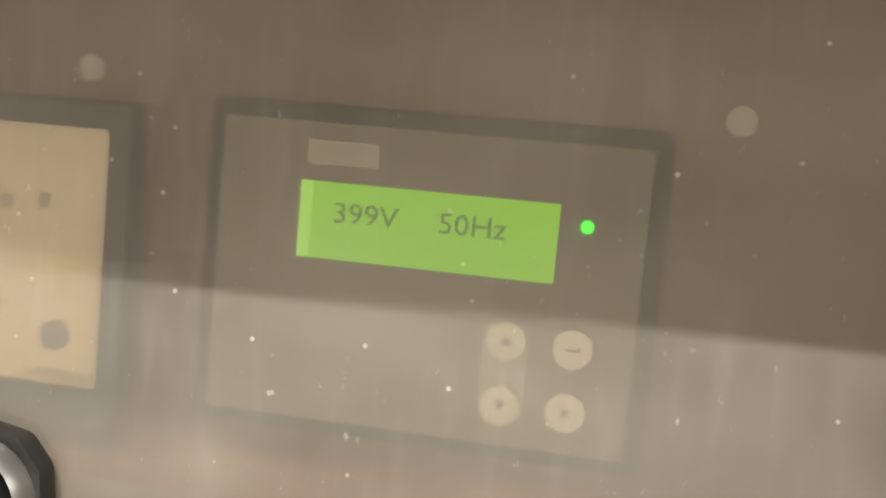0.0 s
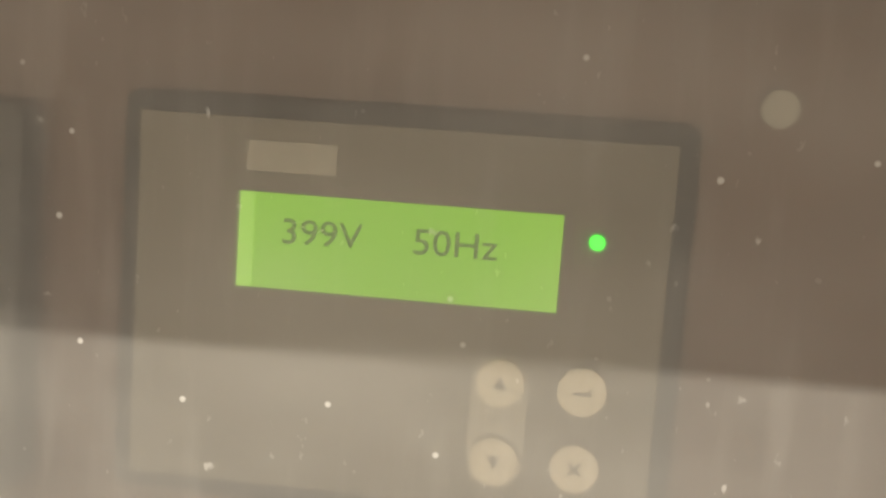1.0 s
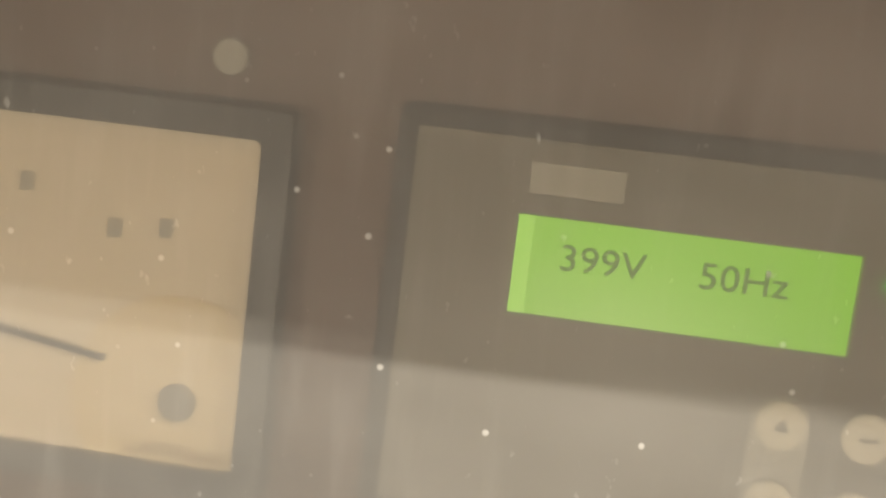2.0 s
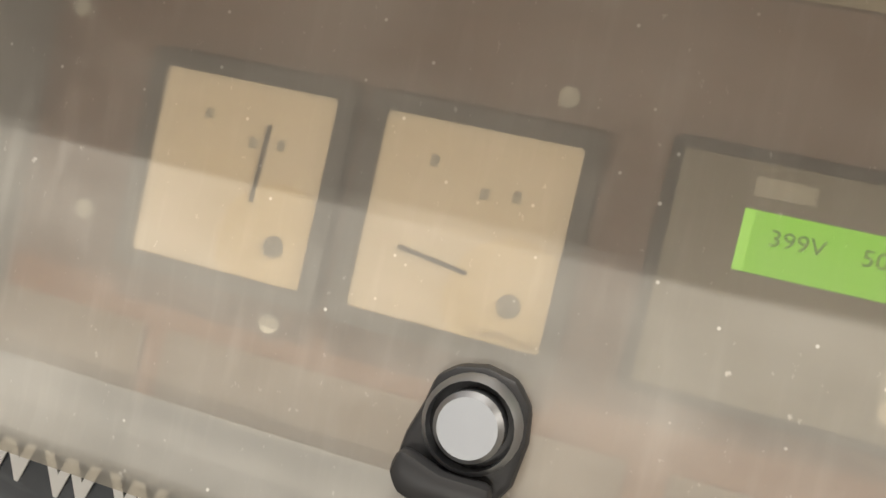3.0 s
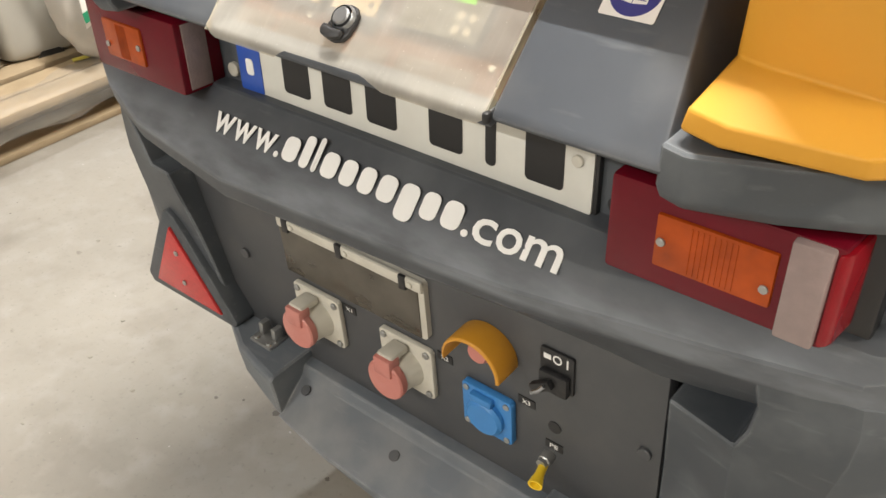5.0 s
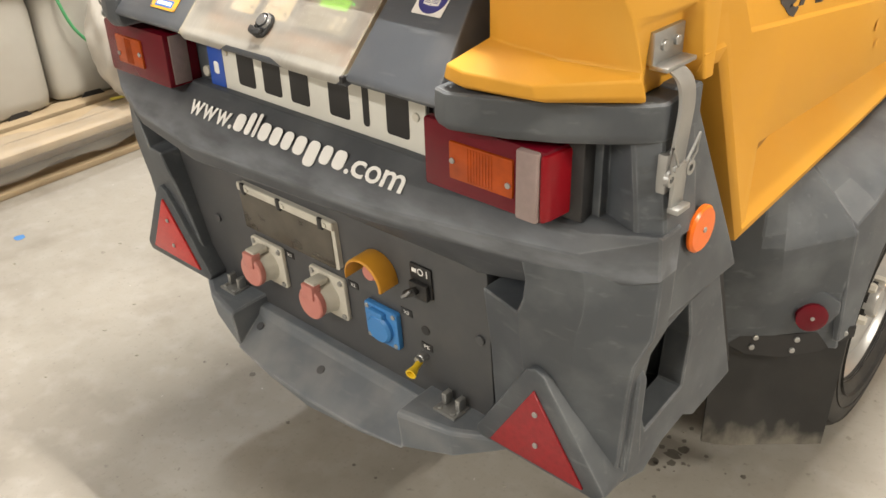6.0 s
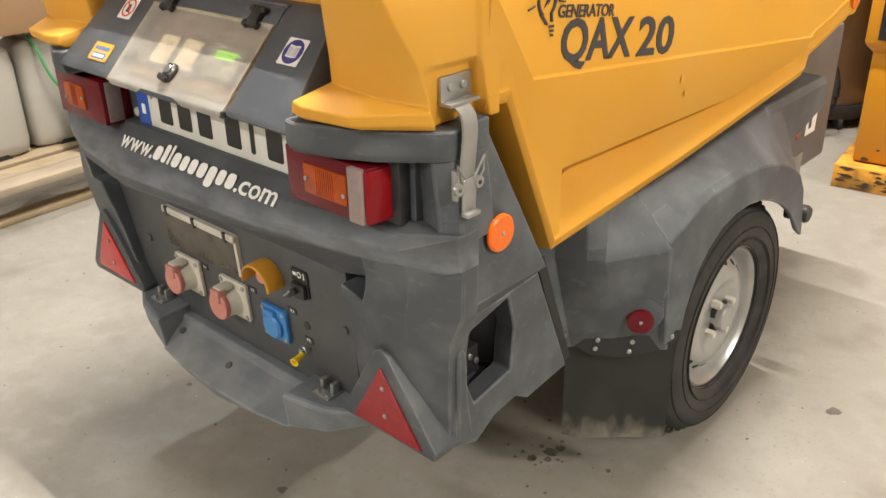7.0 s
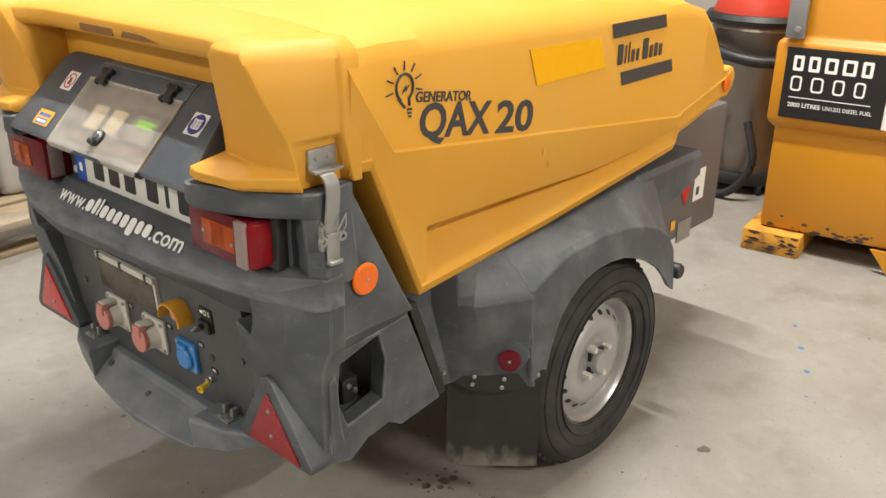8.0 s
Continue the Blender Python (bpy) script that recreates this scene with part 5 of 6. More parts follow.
def side_print():
    """Printing on the flank: bulb sign, words, yellow patch and the maker's mark as plain shapes."""
    x = 0.5668

    def m(y, z, tilt=0.0):
        return plane_at((x, y, z), (0, 1, tilt), (0, -tilt, 1))

    t = -0.135
    bm = lettering("QAX", 0.062, m(0.262, 1.0005, t), 0.208, bold=0.0022)
    lettering("20", 0.062, m(0.486, 0.9690, t), 0.125, bold=0.0022, bm=bm)
    part("model_letters", bm, GREY_INK, body, "dark grey printed model letters")
    part("generator_word", lettering("GENERATOR", 0.0185, m(0.255, 1.0675, t), 0.156, bold=0.0005), GREY_INK, body, "dark grey printed word")
    ink = bmesh.new()
    c = (0.2275, 1.098)
    ring = [(0.021 * math.cos(a), 0.024 * math.sin(a)) for a in [radians(-60 + 300 * i / 20) for i in range(21)]]
    tube([m(c[0], c[1]) @ Vector((p[0], p[1], 0.0002)) for p in ring[:0] + ring], 0.0024, 6, ink)
    tube([m(c[0], c[1]) @ Vector(p) for p in ((0.0105, -0.020, 0), (0.012, -0.034, 0))], 0.0024, 6, ink)
    tube([m(c[0], c[1]) @ Vector(p) for p in ((-0.016, -0.018, 0), (-0.0, -0.036, 0))], 0.0024, 6, ink)
    for k in range(7):
        a = radians(-12 + 34 * k)
        d = Vector((math.cos(a), math.sin(a), 0))
        tube([m(c[0], c[1]) @ (d * 0.030), m(c[0], c[1]) @ (d * 0.046)], 0.0016, 5, ink)
    for i in range(3):
        tile([(0.0, 0), (0.013 - 0.003 * i, -0.001), (0.013 - 0.003 * i, 0.003), (0.0, 0.004)], m(c[0] + 0.005 + 0.002 * i, c[1] - 0.042 - 0.0065 * i), 0.0008, ink)
    tile([(-0.008, -0.012), (0.003, -0.004), (0.002, -0.009), (0.013, 0.004), (0.002, 0.0), (0.003, 0.005)], m(c[0], c[1]), 0.0006, ink)
    part("bulb_sign", ink, GREY_INK, body, "printed light bulb sign")
    part("yellow_patch", tile([(0.030, 0), (0.294, 0.003), (0.267, 0.073), (0, 0.078)], m(0.593, 1.043), 0.0005), YELLOW_DECAL, body, "plain deeper yellow sticker")
    for y, z in ((0.905, 1.109), (0.958, 0.993)):
        part("mark_bar", tile([(0.010, 0), (0.258, 0.002), (0.248, 0.034), (0, 0.033)], m(y, z), 0.0006), GREY_INK, body, "dark bar of the maker's mark")
    at = 0.0
    for w, h in ((0.028, 0.048), (0.014, 0.044), (0.011, 0.05), (0.02, 0.03), (0.018, 0.03), (0.03, 0.05), (0.02, 0.03), (0.021, 0.034), (0.02, 0.03)):
        part("script_block", tile(rounded(at, at + w - 0.006, 0, h, 0.004), m(0.940, 1.044, 0.0), 0.0006), GREY_INK, body)
        at += w + (0.012 if w == 0.018 else 0.003)
    spots = bmesh.new()
    for y, z, r in ((0.660, 0.893, 0.007), (0.680, 0.862, 0.005)):
        tile([(r * (0.8 + 0.2 * math.sin(2.3 * i)) * math.cos(i * math.pi / 5), 1.3 * r * math.sin(i * math.pi / 5)) for i in range(10)], plane_at((0.5685, y, z), (0, 1, 0), (0, 0, 1)), 0.0004, spots)
    part("smudge", spots, SMUDGE, body, "faint brown smudges")
    part("front_reflector", spin([(0, 0), (0.026, 0), (0.026, 0.004), (0.022, 0.006), (0, 0.006)], m(1.578, 0.910) @ pose(0, 0, -0.0112, 0, 0, 0) @ Matrix.Diagonal((0.75, 1, 1, 1)), 24), ORANGE_REFLEX, body, "orange round reflector")


side_print()


def latch(side):
    def f(bm):
        return bm if side > 0 else flipped(bm)
    bm = box(0.536, 0.545, 0.022, 0.084, 0.986, 1.021, 0.0015)
    ob = part("canopy_latch", f(bm), STEEL, trailer, "galvanised toggle latch holding the canopy")
    part("latch_foot", f(box(0.540, 0.562, 0.022, 0.084, 0.982, 0.987, 0.001)), STEEL, ob)
    for y in (0.040, 0.066):
        part("latch_rivet", disc(0.006, 0.004, plane_at((0.545 * side, y, 1.005), (0, side, 0), (0, 0, 1)), 12), STEEL, ob)
    pts = [(0.556, 0.044, 0.986), (0.572, 0.046, 0.972), (0.578, 0.045, 0.950), (0.578, 0.042, 0.920), (0.577, 0.040, 0.894), (0.577, 0.039, 0.872)]
    rings = []
    for p in curve_points(pts, 4):
        rings.append([(p.x, p.y - 0.0145, p.z), (p.x, p.y + 0.0145, p.z), (p.x - 0.004, p.y + 0.0145, p.z), (p.x - 0.004, p.y - 0.0145, p.z)])
    part("latch_strap", f(loft(rings)), STEEL, ob, "bent steel strap")
    part("latch_lever", f(soften(prism([(0.024, 0.832), (0.050, 0.832), (0.053, 0.882), (0.025, 0.882)], 0.577, 0.582, "x"), 0.0012)), STEEL, ob)
    part("lever_lip", f(box(0.577, 0.591, 0.023, 0.051, 0.828, 0.835, 0.0015)), STEEL, ob)
    part("latch_back", f(box(0.562, 0.5735, 0.020, 0.056, 0.850, 0.895, 0.001)), STEEL, ob)
    for y in (0.016, 0.058):
        bm = tube([(0.579, y + (0.006 if y < 0.03 else -0.006), 0.866), (0.584, y - (0.006 if y < 0.03 else -0.006), 0.890), (0.586, y - (0.010 if y < 0.03 else -0.006), 0.912), (0.583, y + (0.012 if y < 0.03 else -0.012), 0.884)], 0.0017, 6)
        part("spring_wire", f(bm), STEEL, ob)
        part("pivot", spin([(0.004, 0), (0.009, 0), (0.009, 0.006), (0.004, 0.006)], plane_at((0.577 * side, y, 0.872), (0, side, 0), (0, 0, 1)), 12, closed=True), STEEL, ob)
    bm = spin([(0, 0), (0.030, 0), (0.030, 0.004), (0.027, 0.007), (0, 0.0075)], plane_at((0.577 * side, 0.110, 0.774), (0, side, 0), (0, 0, 1)), 32)
    r = part("side_reflector", bm, ORANGE_REFLEX, trailer, "orange round side reflector")
    part("rivet", disc(0.0035, 0.002, plane_at((0.5845 * side, 0.110, 0.774), (0, side, 0), (0, 0, 1)), 10), STEEL, r)


latch(1)
latch(-1)


def fender(side):
    def f(bm):
        return bm if side > 0 else flipped(bm)
    # skin: inner line below the canopy, shoulder, outer edge of the arch
    ys = (0.545, 0.585, 0.60, 0.63, 0.67, 0.72, 0.78, 0.84, 0.90, 0.965, 1.02, 1.075, 1.115, 1.145, 1.18)
    rings = []
    for y in ys:
        edge = along(y, ((0.545, 0.40), (0.585, 0.405), (0.60, 0.46), (0.63, 0.525), (0.67, 0.565), (0.72, 0.592), (0.78, 0.604), (0.84, 0.604), (0.90, 0.595), (0.965, 0.573), (1.02, 0.547), (1.075, 0.512), (1.115, 0.476), (1.145, 0.440), (1.18, 0.415)))
        rim = along(y, ((0.545, 0.628), (0.585, 0.655), (0.67, 0.682), (0.80, 0.688), (0.94, 0.675), (1.06, 0.640), (1.145, 0.590), (1.18, 0.545)))
        top = along(y, ((0.585, 0.697), (1.02, 0.726), (1.18, 0.735)))
        o = along(y, ((0.545, -0.010), (0.585, 0.0), (1.18, 0.0)))
        rings.append([(0.40, y, top), (0.556, y, top), (0.60 + o, y, lerp(top, rim, 0.55)), (0.632 + o, y, rim), (0.646 + o, y, rim - 0.012), (0.655 + o, y, lerp(edge, rim, 0.25)), (0.658 + o, y, edge),
                      (0.646 + o, y, edge), (0.640 + o, y, lerp(edge, rim, 0.3)), (0.60, y, rim - 0.03), (0.40, y, rim - 0.03)])
    bm = loft(rings)
    # rear face, set at an angle in plan, and the flank that runs back to the rear body
    levels = []
    for z in (0.378, 0.44, 0.52, 0.605, 0.628, 0.66, 0.694):
        k = along(z, ((0.378, 0.0), (0.605, 1.0), (0.694, 1.0)))
        fo = along(z, ((0.378, 0.0), (0.605, 0.0), (0.628, 0.016), (0.66, 0.048), (0.694, 0.085)))
        back = along(z, ((0.378, 0.382), (0.66, 0.272), (0.694, 0.262)))
        levels.append([(0.44, 0.62, z), (0.44, back, z), (0.488, back + 0.006, z), (0.492, lerp(0.445, 0.375, k), z), (lerp(0.512, 0.548, k), lerp(0.470, 0.402, k), z),
                       (lerp(0.560, 0.575, k) - fo * 0.3, lerp(0.506, 0.424, k) + fo * 0.5, z), (lerp(0.645, 0.640, k) - fo, lerp(0.560, 0.540, k), z), (0.637 - fo, 0.60, z)])
    joined(bm, loft(levels))
    # tail behind the wheel
    rings = [[(0.40, y, 0.70), (0.40, y, 0.735), (0.556, y, 0.735), (0.566, y, 0.72), (0.566, y, lo)] for y, lo in ((1.10, 0.66), (1.20, 0.60), (1.32, 0.62), (1.46, 0.66))]
    joined(bm, loft(rings))
    soften(bm, 0.0025, 26, 1)
    ob = part("fender", f(bm), GREY, trailer, "dark grey moulded wheel fender", 15)
    for y, z in ((0.331, 0.591), (0.419, 0.417)):
        part("flange_boss", f(disc(0.017, 0.004, plane_at((0.490, y, z), (0, 1, 0), (0, 0, 1)), 18)), GREY, ob)
        part("flange_screw", f(disc(0.006, 0.004, plane_at((0.494, y, z), (0, 1, 0), (0, 0, 1)), 12)), STEEL, ob)
    part("fender_stub", f(spin([(0, 0), (0.022, 0), (0.022, 0.05), (0.018, 0.056), (0, 0.056)], plane_at((0.60, 1.19, 0.455), (1, 0, 0), (0, 0, 1)) @ pose(0, 0, -0.03, 0, 90, 0), 16)), BLACK, ob)
    # mud flap with a clamping strip
    d = Vector((0.175, 0.131, 0)).normalized()
    base = Vector((0.478, 0.452, 0))

    def on(u, z, off=0.0):
        n = Vector((d.y, -d.x, 0))
        return base + d * u + n * off + Vector((0, 0, z))
    n_u = 8
    rings = []
    for i in range(n_u + 1):
        u = 0.214 * i / n_u
        low = 0.150 + 0.010 * (abs(i - n_u / 2) / (n_u / 2)) ** 4
        rows = []
        for k, z in enumerate((low, 0.21, 0.27, 0.33, 0.40)):
            wave = 0.006 * math.sin(u * 22 + z * 9)
            rows.append(on(u, z, 0.004 + wave))
        for z in (0.40, 0.33, 0.27, 0.21, low):
            rows.append(on(u, z, -0.004 + 0.006 * math.sin(u * 22 + z * 9)))
        rings.append(rows)
    flap = part("mud_flap", f(loft(rings)), MUDDY, trailer, "black rubber mud flap with dried mud along its edge", 50)
    rings = [[on(u, z0, o), on(u, z1, o), on(u, z1, o - 0.004), on(u, z0, o - 0.004)] for u, z0, z1, o in ((-0.005, 0.392, 0.404, 0.012), (0.05, 0.362, 0.404, 0.013), (0.11, 0.358, 0.405, 0.014), (0.17, 0.372, 0.412, 0.013), (0.222, 0.404, 0.424, 0.012))]
    part("clamp_strip", f(loft(rings)), BLACK, flap, "black clamping strip")
    for u, z in ((0.058, 0.378), (0.062, 0.398), (0.125, 0.374), (0.13, 0.396), (0.205, 0.412)):
        p = on(u, z, 0.0135)
        part("flap_bolt", f(disc(0.005, 0.004, plane_at(p, (d.x, d.y, 0), (0, 0, 1)), 10)), STEEL, flap)
    # red reflector on its boss
    p = on(0.140, 0.452, 0.006)
    m = plane_at(p, (d.x, d.y, 0), (0, 0, 1))
    boss = f(soften(moved(prism([(-0.024, -0.018), (0.024, -0.026), (0.046, 0.006), (0.044, 0.028), (-0.004, 0.060), (-0.024, 0.046)], -0.02, 0.022, "z"), m), 0.006))
    hold = part("reflector_boss", boss, GREY, trailer)
    part("round_reflector", f(spin([(0, 0.020), (0.026, 0.020), (0.026, 0.027), (0.022, 0.029), (0, 0.029)], m, 28)), RED_LENS, hold, "red round reflector")
    part("rivet", f(disc(0.0035, 0.002, m @ Matrix.Translation((0, 0, 0.029)), 10)), STEEL, hold)


fender(1)
fender(-1)


def wheel(side):
    c = Vector((0.600 * side, 0.905, 0.287))
    m = plane_at(c, (0, side, 0), (0, 0, 1))
    prof = [(0.168, -0.005), (0.176, 0.012), (0.205, 0.026), (0.240, 0.026), (0.266, 0.016), (0.280, -0.004), (0.286, -0.03), (0.287, -0.075), (0.286, -0.12), (0.278, -0.15), (0.25, -0.172), (0.19, -0.172), (0.166, -0.15)]
    hub = part("wheel", spin([(0, -0.10), (0.06, -0.10), (0.06, -0.03), (0, -0.03)], m, 24), CAVITY, trailer, "steel wheel with a black worn tyre")
    part("tyre", spin(prof, m, 56, closed=True), RUBBER, hub, "black worn tyre")
    for r in (0.196, 0.222, 0.258):
        part("sidewall_ridge", spin([(r, 0.018), (r + 0.0015, 0.0285 if r < 0.25 else 0.022), (r + 0.003, 0.018)], m, 56, closed=True), RUBBER, hub)
    tread = bmesh.new()
    for k in range(56):
        a = 2 * math.pi * k / 56
        for h0, h1, skew in ((-0.045, -0.012, 0.02), (-0.145, -0.112, -0.02)):
            own = box(0.2815, 0.2895, -0.0085, 0.0085, h0, h1, 0)
            for v in own.verts:
                v.co.y += (v.co.z - h0) * skew * 10
            moved(own, m @ Matrix.Rotation(a, 4, "Z"))
            joined(tread, own)
    tagged(part("tread", tread, RUBBER, hub), kind="stuff")
    rim = [(0.172, 0.010), (0.176, 0.006), (0.176, 0.0), (0.166, 0.003), (0.160, -0.004), (0.156, -0.012), (0.154, -0.020), (0.148, -0.029), (0.136, -0.024), (0.120, -0.008), (0.110, -0.003), (0.085, -0.002), (0.074, -0.009), (0.040, -0.011), (0.0005, -0.011)]
    part("rim", spin(rim, m, 56, caps=False), RIM, hub, "silver steel rim with round slots")
    for k in range(18):
        a = 2 * math.pi * k / 18
        q = m @ Matrix.Rotation(a, 4, "Z") @ Matrix.Translation((0.1290, 0, -0.0170)) @ pose(0, 0, 0, 0, 45, 0)
        # flat black discs: the slots' shade is put into their colour
        part("rim_slot", disc(0.0085, 0.0018, q, 12), CAVITY, hub)
    part("hub_cap", spin([(0, -0.011), (0.031, -0.011), (0.031, 0.010), (0.027, 0.016), (0, 0.017)], m, 28), RIM, hub)
    for k in range(4):
        a = 2 * math.pi * (k + 0.35) / 4
        q = m @ Matrix.Rotation(a, 4, "Z") @ Matrix.Translation((0.05, 0, -0.011))
        part("wheel_nut", spin([(0, 0), (0.0105, 0), (0.0105, 0.016), (0.008, 0.022), (0, 0.023)], q, 6), NUT, hub, smooth=20)


wheel(1)
wheel(-1)


def chassis():
    bm = box(-0.46, 0.46, 1.20, 1.84, 0.40, 0.80, 0.01)
    joined(bm, box(-0.44, 0.44, 0.06, 1.22, 0.42, 0.70))
    ob = part("chassis", bm, GREY_FRONT, trailer, "grey steel chassis box")
    joined(bm := box(-0.60, -0.48, 0.875, 0.935, 0.255, 0.315), box(0.48, 0.60, 0.875, 0.935, 0.255, 0.315))
    box(-0.5, 0.5, 0.87, 0.94, 0.25, 0.32, 0.004, bm)
    box(-0.35, -0.30, 0.5, 1.7, 0.33, 0.42, 0.004, bm)
    box(0.30, 0.35, 0.5, 1.7, 0.33, 0.42, 0.004, bm)
    part("axle", bm, CAVITY, trailer, "black axle and frame below the body")
    m = plane_at((0.461, 1.69, 0.553), (0, 1, 0), (0, 0, 1))
    part("white_label", tile(rounded(-0.036, 0.036, -0.050, 0.055, 0.002), m, 0.0008), STICKER, ob, "plain white label")
    part("label_block", tile(rounded(-0.018, 0.002, -0.032, -0.004, 0.002), m @ Matrix.Translation((0, 0, 0.0008)), 0.0003), GREY_INK, ob)
    m = plane_at((0.461, 1.60, 0.555), (0, 1, 0), (0, 0, 1))
    part("red_label", tile([(0, -0.05), (0.03, 0), (0, 0.05), (-0.03, 0)], m, 0.0008), STICKER_RED, ob, "red diamond label")
    part("yellow_label", tile([(-0.014, -0.016), (0.014, -0.016), (0.014, 0.016), (-0.014, 0.016)], plane_at((0.462, 1.535, 0.455), (0, 1, 0), (0, 0, 1)), 0.0008), RENTAL_YELLOW, ob)
    part("silver_plate", box(0.46, 0.463, 1.57, 1.66, 0.385, 0.455), STEEL, ob)


chassis()


# ---- the fuel tank and the vacuum cleaner behind ----
def fuel_tank():
    tank = thing("fuel_tank", "orange painted steel fuel tank with a black sign and worn skids", "tank", 0.27, 2.665, 0)
    tank.rotation_euler = (0, 0, radians(7))
    low = [[(0.03, 0.03, z), (1.20, 0.03, z), (1.20, 1.15, z), (0.03, 1.15, z)] for z in (0.10, 0.56)]
    part("tank_body", soften(loft(low), 0.012), TANK, tank, "orange steel tank wall")
    bm = bmesh.new()
    rings = [[(x0, y0, z), (1.23 - x0, y0, z), (1.23 - x0, 1.18 - y0, z), (x0, 1.18 - y0, z)] for x0, y0, z in ((0.03, 0.03, 0.53), (0, 0, 0.565), (0, 0, 0.88), (0.03, 0.03, 0.905), (0.03, 0.03, 1.30))]
    part("tank_band", soften(loft(rings), 0.01), TANK, tank)
    sign = part("tank_sign", box(0.045, 0.43, -0.004, 0.0, 0.585, 0.865), INK, tank, "black sign with white lettering")
    at = 0.075
    for w in (0.05, 0.052, 0.056, 0.06, 0.05):
        p = rounded(at, at + w - 0.010, 0.775, 0.835, 0.006)
        hole = rounded(at + 0.012, at + w - 0.022, 0.787, 0.823, 0.004)
        part("sign_block", moved(prism(p, 0, 0.0006, "z", [hole]), plane_at((0, -0.0045, 0), (1, 0, 0), (0, 0, 1))), WHITE, sign)
        at += w + 0.009
    at = 0.075
    for w in (0.052, 0.056, 0.052, 0.05):
        p = rounded(at, at + w - 0.010, 0.695, 0.755, 0.012)
        hole = rounded(at + 0.007, at + w - 0.017, 0.702, 0.748, 0.008)
        part("sign_ring", moved(prism(p, 0, 0.0006, "z", [hole]), plane_at((0, -0.0045, 0), (1, 0, 0), (0, 0, 1))), WHITE, sign)
        at += w + 0.026
    bm = box(0.075, 0.38, -0.0055, -0.0042, 0.668, 0.671)
    lettering("2000 LITRES", 0.0165, plane_at((0.075, -0.0048, 0.632), (1, 0, 0), (0, 0, 1)), 0.125, bold=0.0004, bm=bm)
    lettering("UN1202 DIESEL FUEL", 0.0155, plane_at((0.210, -0.0048, 0.632), (1, 0, 0), (0, 0, 1)), 0.18, bm=bm)
    part("sign_words", bm, WHITE, sign, "small white words")
    part("white_edge", box(0.432, 0.50, -0.003, 0.0, 0.585, 0.80), STICKER, tank, "white sticker edge")
    for x in (0.0, 0.86):
        part("skid", box(x - 0.02, x + 0.215, -0.03, 1.2, 0.0, 0.095, 0.004), TANK_WORN, tank, "orange skid with chipped paint")
    gus = prism([(0.48, 0.10), (0.56, 0.0), (0.60, 0.0), (0.60, 0.10)], 0.0, 0.012, "y")
    part("foot_gusset", gus, TANK, tank)
    part("lifting_plate", box(0.03, 0.10, -0.02, 0.01, 0.90, 1.12, 0.004), GREY_STEEL, tank, "grey steel lifting plate")
    part("plate_bolt", disc(0.013, 0.01, plane_at((0.075, -0.02, 0.935), (1, 0, 0), (0, 0, 1)), 12), GREY_STEEL, tank)
    rust = bmesh.new()
    random.seed(5)
    for k in range(26):
        x, z = random.uniform(0.06, 0.6), 0.103 + abs(random.gauss(0, 0.02))
        w = random.uniform(0.004, 0.022)
        pts = [(x + w * random.uniform(0.5, 1) * math.cos(a), z + 0.5 * w * random.uniform(0.4, 1) * math.sin(a)) for a in [i * math.pi / 4 for i in range(8)]]
        prism(pts, 0.0285, 0.031, "y", bm=rust)
    for x0, y0 in ((-0.02, -0.0315), (0.84, -0.0315)):
        for k in range(24):
            x, z = x0 + random.uniform(0.012, 0.222), abs(random.gauss(0.045, 0.026))
            w, h = random.uniform(0.006, 0.045), random.uniform(0.002, 0.012)
            pts = [(x + w * random.uniform(0.4, 1) * math.cos(a), max(0.004, min(0.09, z + h * random.uniform(0.4, 1) * math.sin(a)))) for a in [i * math.pi / 4 for i in range(8)]]
            prism([(min(max(px, x0 + 0.004), x0 + 0.231), pz) for px, pz in pts], y0, y0 + 0.002, "y", bm=rust)
    tagged(part("chipped_paint", rust, RUST, tank), "dark chips in the paint", kind="stuff")


GREY_STEEL = material("grey_painted_steel", (0.2, 0.205, 0.21), 0.45, vary=0.1, scale=12)
fuel_tank()


